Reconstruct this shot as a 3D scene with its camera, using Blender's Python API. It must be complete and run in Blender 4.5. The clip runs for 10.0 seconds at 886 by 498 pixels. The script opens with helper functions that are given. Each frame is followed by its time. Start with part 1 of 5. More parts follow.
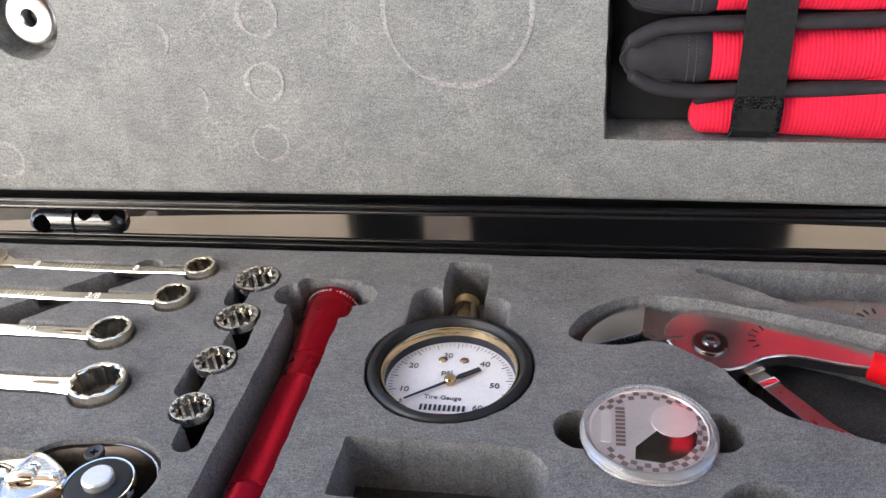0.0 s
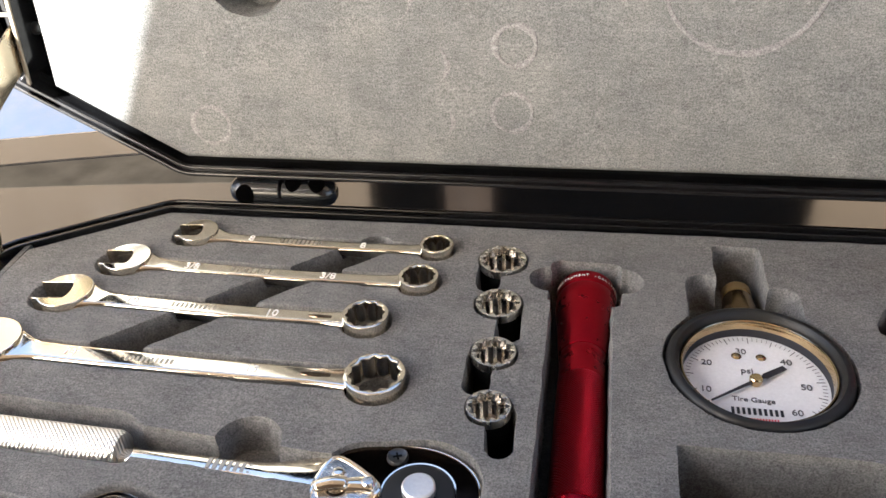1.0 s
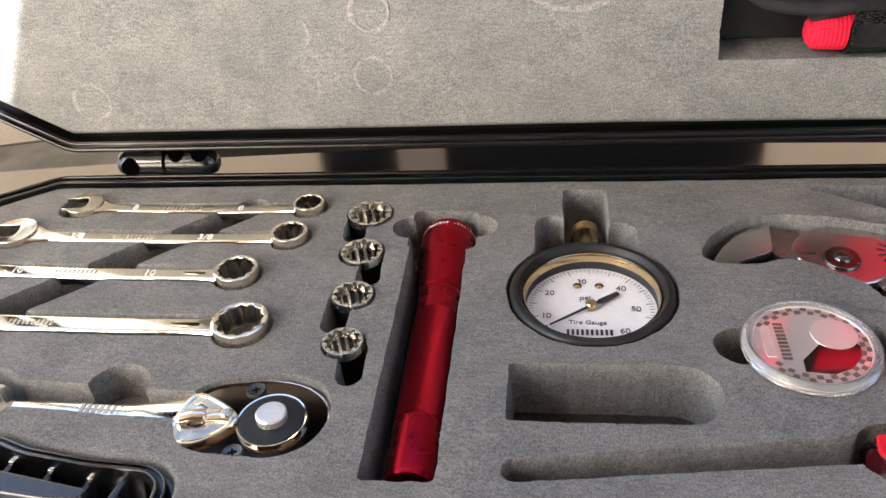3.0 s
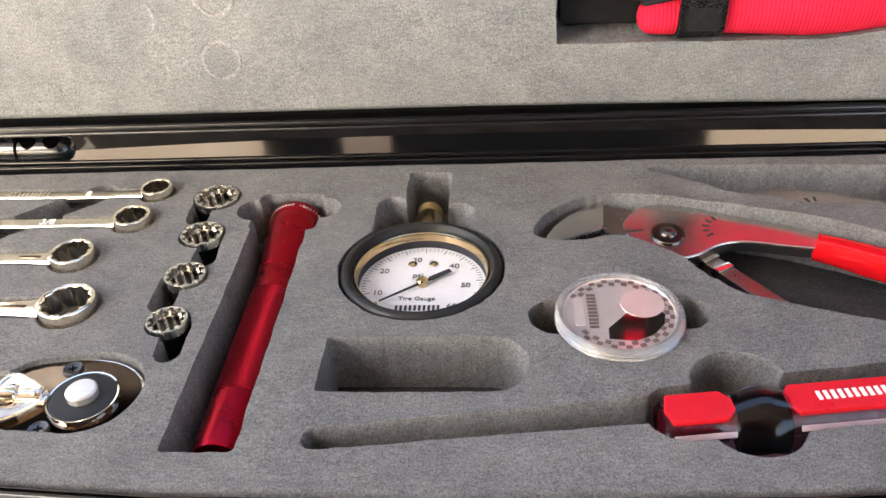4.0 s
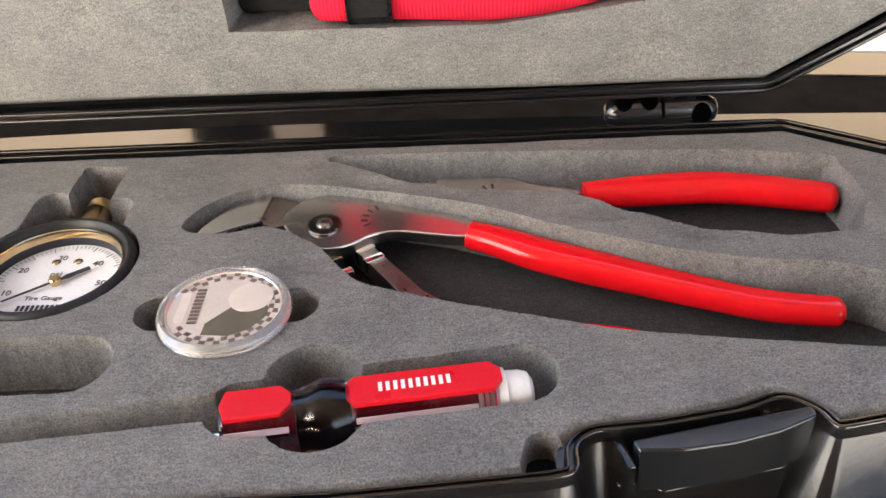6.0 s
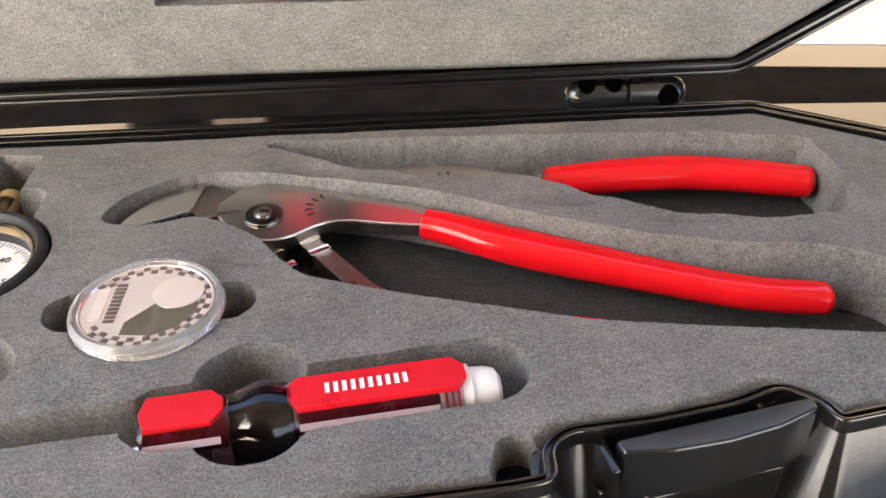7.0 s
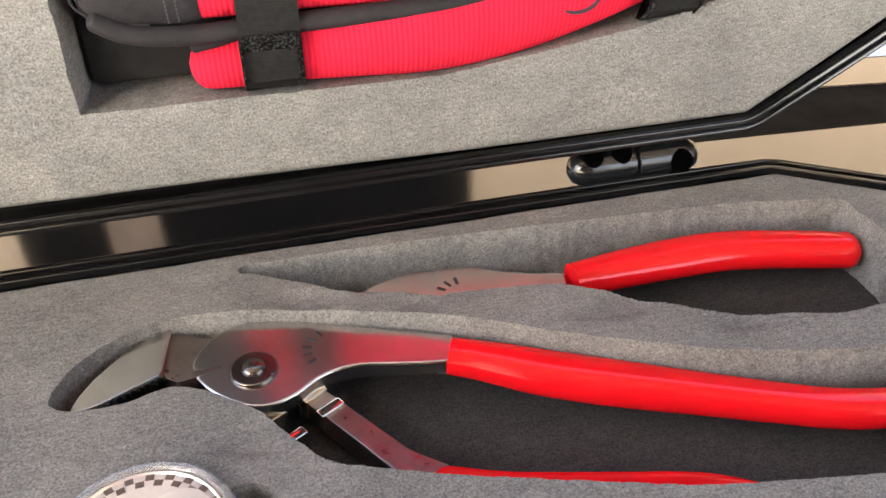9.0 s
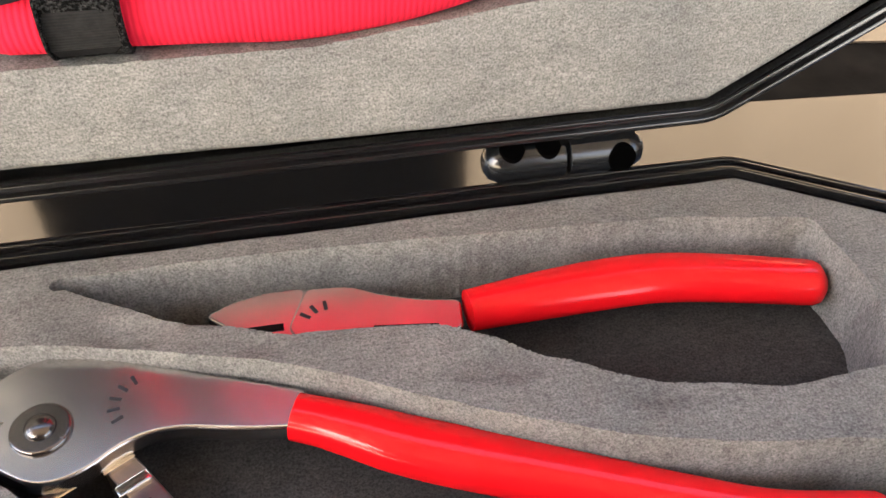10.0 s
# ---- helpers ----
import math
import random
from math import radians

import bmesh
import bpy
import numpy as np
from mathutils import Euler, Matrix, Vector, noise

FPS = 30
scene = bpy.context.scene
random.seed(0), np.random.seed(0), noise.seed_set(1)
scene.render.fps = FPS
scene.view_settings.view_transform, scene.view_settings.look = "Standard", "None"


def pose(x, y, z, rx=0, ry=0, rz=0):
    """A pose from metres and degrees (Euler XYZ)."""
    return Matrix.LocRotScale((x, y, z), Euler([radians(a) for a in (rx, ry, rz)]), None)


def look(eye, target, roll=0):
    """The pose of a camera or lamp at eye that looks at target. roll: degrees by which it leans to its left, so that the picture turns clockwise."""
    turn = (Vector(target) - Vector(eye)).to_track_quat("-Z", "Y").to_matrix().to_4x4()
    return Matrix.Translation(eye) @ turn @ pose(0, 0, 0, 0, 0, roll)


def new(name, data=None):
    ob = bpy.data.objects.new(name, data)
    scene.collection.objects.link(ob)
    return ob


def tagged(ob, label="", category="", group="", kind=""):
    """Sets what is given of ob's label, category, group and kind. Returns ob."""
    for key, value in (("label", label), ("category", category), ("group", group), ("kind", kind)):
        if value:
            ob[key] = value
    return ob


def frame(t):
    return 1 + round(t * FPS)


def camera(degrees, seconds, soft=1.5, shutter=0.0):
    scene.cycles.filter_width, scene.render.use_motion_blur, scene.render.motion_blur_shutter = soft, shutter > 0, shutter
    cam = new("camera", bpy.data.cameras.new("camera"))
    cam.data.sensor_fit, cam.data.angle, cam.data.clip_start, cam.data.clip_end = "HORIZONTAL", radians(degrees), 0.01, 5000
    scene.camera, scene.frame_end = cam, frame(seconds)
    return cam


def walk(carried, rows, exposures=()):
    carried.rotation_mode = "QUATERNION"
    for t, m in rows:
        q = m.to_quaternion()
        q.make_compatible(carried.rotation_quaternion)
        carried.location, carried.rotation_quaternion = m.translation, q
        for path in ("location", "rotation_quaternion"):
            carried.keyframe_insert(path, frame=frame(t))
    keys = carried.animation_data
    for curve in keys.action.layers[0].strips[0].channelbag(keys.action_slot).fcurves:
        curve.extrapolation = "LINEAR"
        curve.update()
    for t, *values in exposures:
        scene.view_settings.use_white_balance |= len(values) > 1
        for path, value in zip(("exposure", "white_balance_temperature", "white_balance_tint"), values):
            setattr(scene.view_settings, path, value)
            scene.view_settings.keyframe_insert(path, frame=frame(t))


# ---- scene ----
cam = camera(54.9, 10.0, soft=1.5)
PATH = [
    (0, (0.05, -0.242, 0.198), (-0.275, 1.437, -0.84), -4.0),
    (0.5, (-0.018, -0.236, 0.204), (-0.318, 1.403, -0.902), -3.0),
    (1, (-0.056, -0.229, 0.198), (-0.389, 1.388, -0.93), -3.4),
    (1.5, (-0.076, -0.229, 0.197), (-0.441, 1.374, -0.943), -3.9),
    (2, (-0.082, -0.238, 0.196), (-0.463, 1.355, -0.952), -4.3),
    (2.5, (-0.051, -0.248, 0.196), (-0.39, 1.355, -0.95), -5.2),
    (2.7, (-0.033, -0.249, 0.199), (-0.333, 1.353, -0.959), -5.3),
    (3.8, (0.023, -0.257, 0.19), (-0.14, 1.368, -0.965), -3.7),
    (4, (0.034, -0.257, 0.189), (-0.11, 1.37, -0.966), -3.5),
    (4.5, (0.071, -0.253, 0.187), (-0.036, 1.374, -0.97), -3.5),
    (5, (0.101, -0.25, 0.182), (0.029, 1.371, -0.987), -2.8),
    (5.5, (0.127, -0.25, 0.18), (0.066, 1.368, -0.995), -2.4),
    (6, (0.15, -0.248, 0.178), (0.113, 1.375, -0.989), -2.7),
    (6.2, (0.155, -0.246, 0.176), (0.132, 1.379, -0.99), -2.6),
    (7.3, (0.136, -0.217, 0.149), (0.25, 1.435, -0.973), -1.2),
    (7.5, (0.124, -0.207, 0.153), (0.245, 1.45, -0.96), -1.8),
    (8, (0.09, -0.198, 0.153), (0.242, 1.472, -0.938), -2.3),
    (8.5, (0.06, -0.198, 0.157), (0.265, 1.451, -0.956), -1.9),
    (9, (0.115, -0.161, 0.16), (0.452, 1.441, -0.989), -1.7),
    (9.5, (0.149, -0.123, 0.15), (0.524, 1.379, -1.116), 0.1),
    (10, (0.162, -0.106, 0.153), (0.474, 1.356, -1.175), 0.9),
]
walk(cam, [(t, look(eye, target, roll)) for t, eye, target, roll in PATH], [(0, 3.72, 5480, 10), (1.5, 3.42, 6000, 10), (2.5, 3.54, 6000, 10), (4, 4.04, 6000, 10), (5.5, 4.02, 6150, 10), (8.5, 4.27, 6200, 10), (9.5, 4.18, 6220, 10), (10, 4.38, 6250, 10)])

# ---- light ----
SUN_FROM = Vector((-0.38, -0.74, 0.56)).normalized()
world = bpy.data.worlds.new("sky")
scene.world = world
world.use_nodes = True
sky = world.node_tree.nodes.new("ShaderNodeTexSky")
sky.sky_type = "NISHITA"
sky.sun_disc = False
sky.dust_density = 6.0
sky.ozone_density = 0.3
sky.sun_elevation = math.asin(SUN_FROM.z)
sky.sun_rotation = math.atan2(SUN_FROM.x, SUN_FROM.y)
world.node_tree.links.new(sky.outputs[0], world.node_tree.nodes["Background"].inputs[0])
world.node_tree.nodes["Background"].inputs[1].default_value = 0.07
sun = new("sun", bpy.data.lights.new("sun", "SUN"))
sun.data.energy, sun.data.angle, sun.data.color = 4.0, radians(0.4), (1.0, 0.95, 0.87)
sun.rotation_mode = "QUATERNION"
sun.rotation_quaternion = SUN_FROM.to_track_quat("Z", "Y")


# ---- materials ----
def material(name, colour, rough=0.5, metal=0.0, spec=0.5, coat=0.0, trans=0.0, ior=1.45):
    m = bpy.data.materials.new(name)
    m.use_nodes = True
    b = m.node_tree.nodes["Principled BSDF"]
    b.inputs["Base Color"].default_value = (*colour, 1)
    b.inputs["Roughness"].default_value = rough
    b.inputs["Metallic"].default_value = metal
    b.inputs["Specular IOR Level"].default_value = spec
    b.inputs["Coat Weight"].default_value = coat
    b.inputs["Coat Roughness"].default_value = 0.05
    b.inputs["Transmission Weight"].default_value = trans
    b.inputs["IOR"].default_value = ior
    return m


def coords(m):
    for n in m.node_tree.nodes:
        if n.type == "TEX_COORD":
            return n
    return m.node_tree.nodes.new("ShaderNodeTexCoord")


def noise_tex(m, scale, detail=3.0, rough=0.6, stretch=None):
    nt = m.node_tree
    n = nt.nodes.new("ShaderNodeTexNoise")
    n.inputs["Scale"].default_value = scale
    n.inputs["Detail"].default_value = detail
    n.inputs["Roughness"].default_value = rough
    if stretch:
        mp = nt.nodes.new("ShaderNodeMapping")
        mp.inputs["Scale"].default_value = stretch
        nt.links.new(coords(m).outputs["Object"], mp.inputs[0])
        nt.links.new(mp.outputs[0], n.inputs["Vector"])
    else:
        nt.links.new(coords(m).outputs["Object"], n.inputs["Vector"])
    return n.outputs["Fac"]


def ramp(m, fac, a, b, lo=0.3, hi=0.7):
    r = m.node_tree.nodes.new("ShaderNodeValToRGB")
    r.color_ramp.elements[0].position, r.color_ramp.elements[1].position = lo, hi
    r.color_ramp.elements[0].color, r.color_ramp.elements[1].color = (*a, 1), (*b, 1)
    m.node_tree.links.new(fac, r.inputs[0])
    return r.outputs[0]


def mix(m, a, b, fac=0.5, how="MULTIPLY"):
    n = m.node_tree.nodes.new("ShaderNodeMixRGB")
    n.blend_type = how
    n.inputs[0].default_value = fac
    m.node_tree.links.new(a, n.inputs[1])
    m.node_tree.links.new(b, n.inputs[2])
    return n.outputs[0]


def put(m, socket, out):
    m.node_tree.links.new(out, m.node_tree.nodes["Principled BSDF"].inputs[socket])


def bump(m, fac, strength=0.3, distance=0.001):
    nt = m.node_tree
    bn = nt.nodes.new("ShaderNodeBump")
    bn.inputs["Strength"].default_value = strength
    bn.inputs["Distance"].default_value = distance
    nt.links.new(fac, bn.inputs["Height"])
    old = nt.nodes["Principled BSDF"].inputs["Normal"]
    if old.is_linked:
        nt.links.new(old.links[0].from_socket, bn.inputs["Normal"])
    nt.links.new(bn.outputs[0], old)


def wave_tex(m, scale, direction="X", turn=(0, 0, 0)):
    nt = m.node_tree
    w = nt.nodes.new("ShaderNodeTexWave")
    w.wave_type, w.bands_direction = "BANDS", direction
    w.inputs["Scale"].default_value = scale
    w.inputs["Distortion"].default_value = 0.0
    mp = nt.nodes.new("ShaderNodeMapping")
    mp.inputs["Rotation"].default_value = [radians(a) for a in turn]
    nt.links.new(coords(m).outputs["Object"], mp.inputs[0])
    nt.links.new(mp.outputs[0], w.inputs["Vector"])
    return w.outputs["Fac"]


def worn(m, base, amount=0.12, big=30.0, fine=900.0):
    """Two scales of variation in colour and gloss, for hard surfaces."""
    lo = tuple(c * (1 - amount) for c in base)
    hi = tuple(min(1.0, c * (1 + amount)) for c in base)
    put(m, "Base Color", mix(m, ramp(m, noise_tex(m, big), lo, hi), ramp(m, noise_tex(m, fine, 2), (0.86,) * 3, (1, 1, 1)), 0.6))
    b = m.node_tree.nodes["Principled BSDF"]
    r = b.inputs["Roughness"].default_value
    put(m, "Roughness", ramp(m, noise_tex(m, big * 2.3, 4), (max(0.02, r * 0.75),) * 3, (min(1, r * 1.3),) * 3))


def foam_material(name, colour):
    m = material(name, colour, 1.0, spec=0.08)
    speck = ramp(m, noise_tex(m, 1500, 3, 0.8), tuple(c * 0.52 for c in colour), tuple(c * 1.48 for c in colour), 0.33, 0.67)
    cloud = ramp(m, noise_tex(m, 28, 4, 0.6), (0.82, 0.82, 0.83), (1.13, 1.11, 1.08))
    nap = ramp(m, noise_tex(m, 330, 4, 0.7, (1, 2.2, 1)), (0.80,) * 3, (1.18,) * 3)
    brushed = ramp(m, noise_tex(m, 110, 5, 0.65, (0.75, 1.3, 1)), (0.91,) * 3, (1.08,) * 3, 0.36, 0.64)
    put(m, "Base Color", mix(m, mix(m, mix(m, speck, nap, 1.0), brushed, 1.0), cloud, 1.0))
    bump(m, noise_tex(m, 1500, 3, 0.75), 0.40, 0.0005)
    bump(m, noise_tex(m, 480, 3, 0.7, (1, 2.0, 1)), 0.16, 0.0007)
    bump(m, noise_tex(m, 60, 4, 0.55, (0.7, 1.4, 1)), 0.30, 0.0018)
    return m


FOAM = foam_material("grey_foam", (0.168, 0.168, 0.163))
# brighter copy of the grey foam: the lid's front light is in the colour
LIDFOAM = foam_material("lit_lid_foam", (0.192, 0.194, 0.185))
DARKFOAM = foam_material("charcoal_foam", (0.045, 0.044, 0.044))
PRESSED = foam_material("pressed_foam", (0.250, 0.245, 0.237))
SHELL = material("black_shell", (0.006, 0.006, 0.0065), 0.2, spec=0.75)
worn(SHELL, (0.006, 0.006, 0.0065), 0.3, 40)
bump(SHELL, noise_tex(SHELL, 700, 2), 0.05, 0.0006)
RIM = material("black_rim", (0.006, 0.006, 0.0065), 0.2, spec=0.9)
worn(RIM, (0.006, 0.006, 0.0065), 0.3, 60)
BLACK = material("black_plastic", (0.005, 0.005, 0.0055), 0.10, spec=0.65)
worn(BLACK, (0.005, 0.005, 0.0055), 0.3, 60)
# black plastic with some of its sky reflection put into the bluish colour
LEVER = material("sky_tinted_black_plastic", (0.0075, 0.0085, 0.010), 0.20, spec=0.8)
worn(LEVER, (0.0075, 0.0085, 0.010), 0.1, 60)
SATIN = material("satin_chrome", (0.86, 0.80, 0.71), 0.24, 1.0)
worn(SATIN, (0.80, 0.76, 0.69), 0.06, 120)
CHROME = material("polished_chrome", (0.87, 0.80, 0.68), 0.07, 1.0)
put(CHROME, "Roughness", ramp(CHROME, noise_tex(CHROME, 160, 4), (0.04,) * 3, (0.13,) * 3))
bump(CHROME, noise_tex(CHROME, 260, 2), 0.03, 0.0006)
STEEL = material("brushed_steel", (0.50, 0.49, 0.47), 0.30, 1.0)
put(STEEL, "Roughness", ramp(STEEL, noise_tex(STEEL, 60, 3), (0.21,) * 3, (0.26,) * 3))
put(STEEL, "Base Color", ramp(STEEL, noise_tex(STEEL, 45, 4), (0.54, 0.52, 0.50), (0.66, 0.64, 0.61)))
WHITESTEEL = material("pale_brushed_steel", (0.80, 0.78, 0.75), 0.38, 0.85)
worn(WHITESTEEL, (0.80, 0.78, 0.75), 0.06, 90)
# steel of the lid stay, the sun's gold put into its colour
WARMSTEEL = material("sunlit_gold_steel", (0.74, 0.63, 0.45), 0.24, 1.0)
worn(WARMSTEEL, (0.74, 0.63, 0.45), 0.1, 60)
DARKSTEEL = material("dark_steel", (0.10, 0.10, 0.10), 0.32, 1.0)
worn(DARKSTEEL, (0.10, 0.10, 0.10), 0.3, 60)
# sunlight on the end ribs' edges, put in as a pale colour
PALEEDGE = material("sunlit_edge_colour", (0.30, 0.25, 0.18), 0.35, spec=0.6)
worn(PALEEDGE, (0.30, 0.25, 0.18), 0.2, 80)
VINYL = material("red_vinyl", (0.68, 0.006, 0.010), 0.14, spec=0.42)
put(VINYL, "Base Color", ramp(VINYL, noise_tex(VINYL, 60), (0.64, 0.0055, 0.009), (0.72, 0.0065, 0.011)))
put(VINYL, "Roughness", ramp(VINYL, noise_tex(VINYL, 50, 2), (0.12,) * 3, (0.17,) * 3))
REDPLATE = material("red_plastic", (0.64, 0.009, 0.018), 0.35, spec=0.3)
worn(REDPLATE, (0.64, 0.009, 0.018), 0.06, 50)
ANOD = material("red_anodised", (0.42, 0.008, 0.020), 0.30, 1.0)
worn(ANOD, (0.42, 0.008, 0.020), 0.05, 60)
KNURL = material("red_anodised_knurled", (0.36, 0.007, 0.018), 0.32, 1.0)
bump(KNURL, wave_tex(KNURL, 430, "X", (0, 45, 0)), 0.9, 0.0008)
bump(KNURL, wave_tex(KNURL, 430, "X", (0, -45, 0)), 0.9, 0.0008)
KNURLCHROME = material("knurled_chrome", (0.96, 0.91, 0.82), 0.45, 1.0)
bump(KNURLCHROME, wave_tex(KNURLCHROME, 290, "X", (0, 0, 45)), 0.5, 0.0004)
bump(KNURLCHROME, wave_tex(KNURLCHROME, 290, "X", (0, 0, -45)), 0.5, 0.0004)
BRASS = material("brass", (0.56, 0.42, 0.23), 0.14, 1.0)
worn(BRASS, (0.56, 0.42, 0.23), 0.12, 90)
BRONZE = material("dark_brass", (0.30, 0.205, 0.105), 0.2, 1.0)
worn(BRONZE, (0.30, 0.205, 0.105), 0.15, 90)
KNURLBRASS = material("knurled_brass", (0.36, 0.26, 0.12), 0.3, 1.0)
bump(KNURLBRASS, wave_tex(KNURLBRASS, 420, "X", (0, 0, 45)), 0.7, 0.0005)
bump(KNURLBRASS, wave_tex(KNURLBRASS, 420, "X", (0, 0, -45)), 0.7, 0.0005)
RUBBER = material("black_rubber", (0.012, 0.012, 0.012), 0.45, spec=0.4)
worn(RUBBER, (0.012, 0.012, 0.012), 0.3, 60)
DIAL = material("white_dial", (0.80, 0.81, 0.83), 0.4)
worn(DIAL, (0.80, 0.81, 0.83), 0.03, 60)
BOLTSTEEL = material("dull_bolt_steel", (0.21, 0.19, 0.175), 0.22, 1.0)
worn(BOLTSTEEL, (0.21, 0.19, 0.175), 0.15, 120)
# chrome darkened in colour, for dark reflections and grooves
DIMCHROME = material("darkened_chrome", (0.13, 0.098, 0.076), 0.08, 1.0)
worn(DIMCHROME, (0.13, 0.098, 0.076), 0.15, 80)
CHEQUER = material("brown_etched_nickel", (0.12, 0.085, 0.07), 0.5, 0.3)
GREYINK = material("grey_ink", (0.075, 0.075, 0.085), 0.5)
INK = material("black_ink", (0.02, 0.02, 0.025), 0.5)
WHITEINK = material("white_ink", (0.82, 0.80, 0.78), 0.5)
ENGRAVED = material("etched_grey", (0.48, 0.44, 0.37), 0.5, 0.9)
COIN = material("mirror_nickel", (0.95, 0.86, 0.82), 0.10, 0.65)
worn(COIN, (0.95, 0.85, 0.82), 0.05, 80)
FROST = material("frosted_nickel", (0.94, 0.84, 0.79), 0.22, 0.6)
put(FROST, "Base Color", ramp(FROST, noise_tex(FROST, 200), (0.90, 0.80, 0.75), (0.96, 0.86, 0.81)))
CAPSULE = material("hazy_clear_acrylic", (0.97, 0.97, 0.96), 0.14, trans=0.86, ior=1.49)
COINDARK = material("dark_mirror_nickel", (0.30, 0.275, 0.25), 0.07, 1.0)
ACRYLIC = material("clear_acrylic", (0.95, 0.95, 0.95), 0.08, trans=0.97, ior=1.49)
PLUM = material("clear_pinkish_acetate", (0.80, 0.44, 0.54), 0.02, trans=1.0, ior=1.42)
# pale colour for the bright streaks reflected along the handle
GLINTEDGE = material("pinkish_facet_glint", (0.62, 0.47, 0.51), 0.28, trans=0.25, ior=1.45)
WINE = material("dark_wine_red_plastic", (0.16, 0.004, 0.022), 0.25, spec=0.5)
worn(WINE, (0.16, 0.004, 0.022), 0.15, 60)
WHITEPL = material("white_plastic", (0.78, 0.77, 0.75), 0.35)
worn(WHITEPL, (0.78, 0.77, 0.75), 0.05, 60)
KNIT = material("red_knit", (0.62, 0.018, 0.030), 0.9, spec=0.15)
put(KNIT, "Base Color", mix(KNIT, ramp(KNIT, wave_tex(KNIT, 190, "X"), (0.57, 0.012, 0.034), (0.71, 0.018, 0.050), 0.1, 0.6), ramp(KNIT, noise_tex(KNIT, 60), (0.85,) * 3, (1,) * 3), 0.8))
bump(KNIT, wave_tex(KNIT, 190, "X"), 0.32, 0.0006)
bump(KNIT, noise_tex(KNIT, 1500, 2), 0.2, 0.0004)
GREYCLOTH = material("grey_synthetic_leather", (0.022, 0.0205, 0.023), 0.8, spec=0.25)
worn(GREYCLOTH, (0.022, 0.0205, 0.023), 0.2, 60)
bump(GREYCLOTH, noise_tex(GREYCLOTH, 900, 3), 0.3, 0.0005)
FLEECE = material("black_fleece_strap", (0.02, 0.02, 0.021), 0.95, spec=0.1)
put(FLEECE, "Base Color", ramp(FLEECE, noise_tex(FLEECE, 1100, 3), (0.002,) * 3, (0.060,) * 3, 0.46, 0.70))
bump(FLEECE, noise_tex(FLEECE, 700, 3, 0.8), 1.0, 0.0012)
STITCH = material("grey_thread", (0.06, 0.057, 0.06), 0.8)
WEBBING = material("black_woven_webbing", (0.016, 0.016, 0.017), 0.7, spec=0.3)
put(WEBBING, "Base Color", ramp(WEBBING, noise_tex(WEBBING, 500, 3), (0.004,) * 3, (0.012,) * 3))
bump(WEBBING, wave_tex(WEBBING, 420, "Y"), 0.35, 0.0004)
DULLSTEEL = material("brown_tinged_steel", (0.30, 0.25, 0.225), 0.33, 1.0)
worn(DULLSTEEL, (0.30, 0.25, 0.225), 0.15, 90)
BLACKCLOTH = material("black_liner", (0.006, 0.006, 0.0065), 0.6, spec=0.3)
worn(BLACKCLOTH, (0.006, 0.006, 0.0065), 0.3, 60)
PAINT = material("glossy_black_paint", (0.012, 0.011, 0.011), 0.06, spec=0.6, coat=0.5)
put(PAINT, "Base Color", ramp(PAINT, noise_tex(PAINT, 9, 5), (0.004, 0.0038, 0.0035), (0.007, 0.0065, 0.006)))
put(PAINT, "Roughness", ramp(PAINT, noise_tex(PAINT, 30, 5), (0.06,) * 3, (0.10,) * 3))
METALTRIM = material("grey_metal_trim", (0.76, 0.68, 0.56), 0.16, 1.0)
worn(METALTRIM, (0.76, 0.68, 0.56), 0.02, 40)
DARKGLASS = material("dark_opening", (0.001, 0.001, 0.001), 1.0, spec=0.0)
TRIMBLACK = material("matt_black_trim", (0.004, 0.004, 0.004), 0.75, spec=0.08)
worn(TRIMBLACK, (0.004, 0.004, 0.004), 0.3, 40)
SEAL = material("dusty_black_rubber", (0.020, 0.017, 0.013), 0.9, spec=0.0)
worn(SEAL, (0.020, 0.017, 0.013), 0.3, 40)
CONCRETE = material("tan_concrete", (0.53, 0.505, 0.465), 0.9, spec=0.2)
worn(CONCRETE, (0.53, 0.505, 0.465), 0.15, 1.5, 60)
CANOPY = material("dark_brown_timber", (0.085, 0.064, 0.048), 0.8, spec=0.2)
worn(CANOPY, (0.085, 0.064, 0.048), 0.2, 4, 80)
TIMBER = material("light_timber", (0.20, 0.160, 0.122), 0.7, spec=0.2)
worn(TIMBER, (0.20, 0.160, 0.122), 0.15, 4, 80)
BROWNWOOD = material("red_brown_timber", (0.042, 0.029, 0.020), 0.8, spec=0.2)
worn(BROWNWOOD, (0.042, 0.029, 0.020), 0.2, 6, 60)
STUCCO = material("tan_stucco", (0.114, 0.087, 0.059), 0.9, spec=0.2)
worn(STUCCO, (0.114, 0.087, 0.059), 0.08, 1.2, 40)


# ---- building blocks ----
def thing(name, label, category, m=None, group="", kind=""):
    ob = new(name)
    ob.empty_display_size = 0.01
    if m is not None:
        ob.matrix_world = m
    return tagged(ob, label, category, group, kind)


def part(name, bm, mat, parent=None, label="", smooth=True):
    me = bpy.data.meshes.new(name)
    bm.normal_update()
    bm.to_mesh(me)
    bm.free()
    me.materials.append(mat)
    if smooth:
        me.polygons.foreach_set("use_smooth", [True] * len(me.polygons))
        me.set_sharp_from_angle(angle=radians(38))
    ob = new(name, me)
    if smooth:
        # large faces stay flat, so that their reflections run straight
        ob.modifiers.new("flat_faces", "WEIGHTED_NORMAL").keep_sharp = True
    if parent is not None:
        ob.parent = parent
    return tagged(ob, label)


def moved(bm, m):
    bmesh.ops.transform(bm, matrix=m, verts=bm.verts)
    return bm


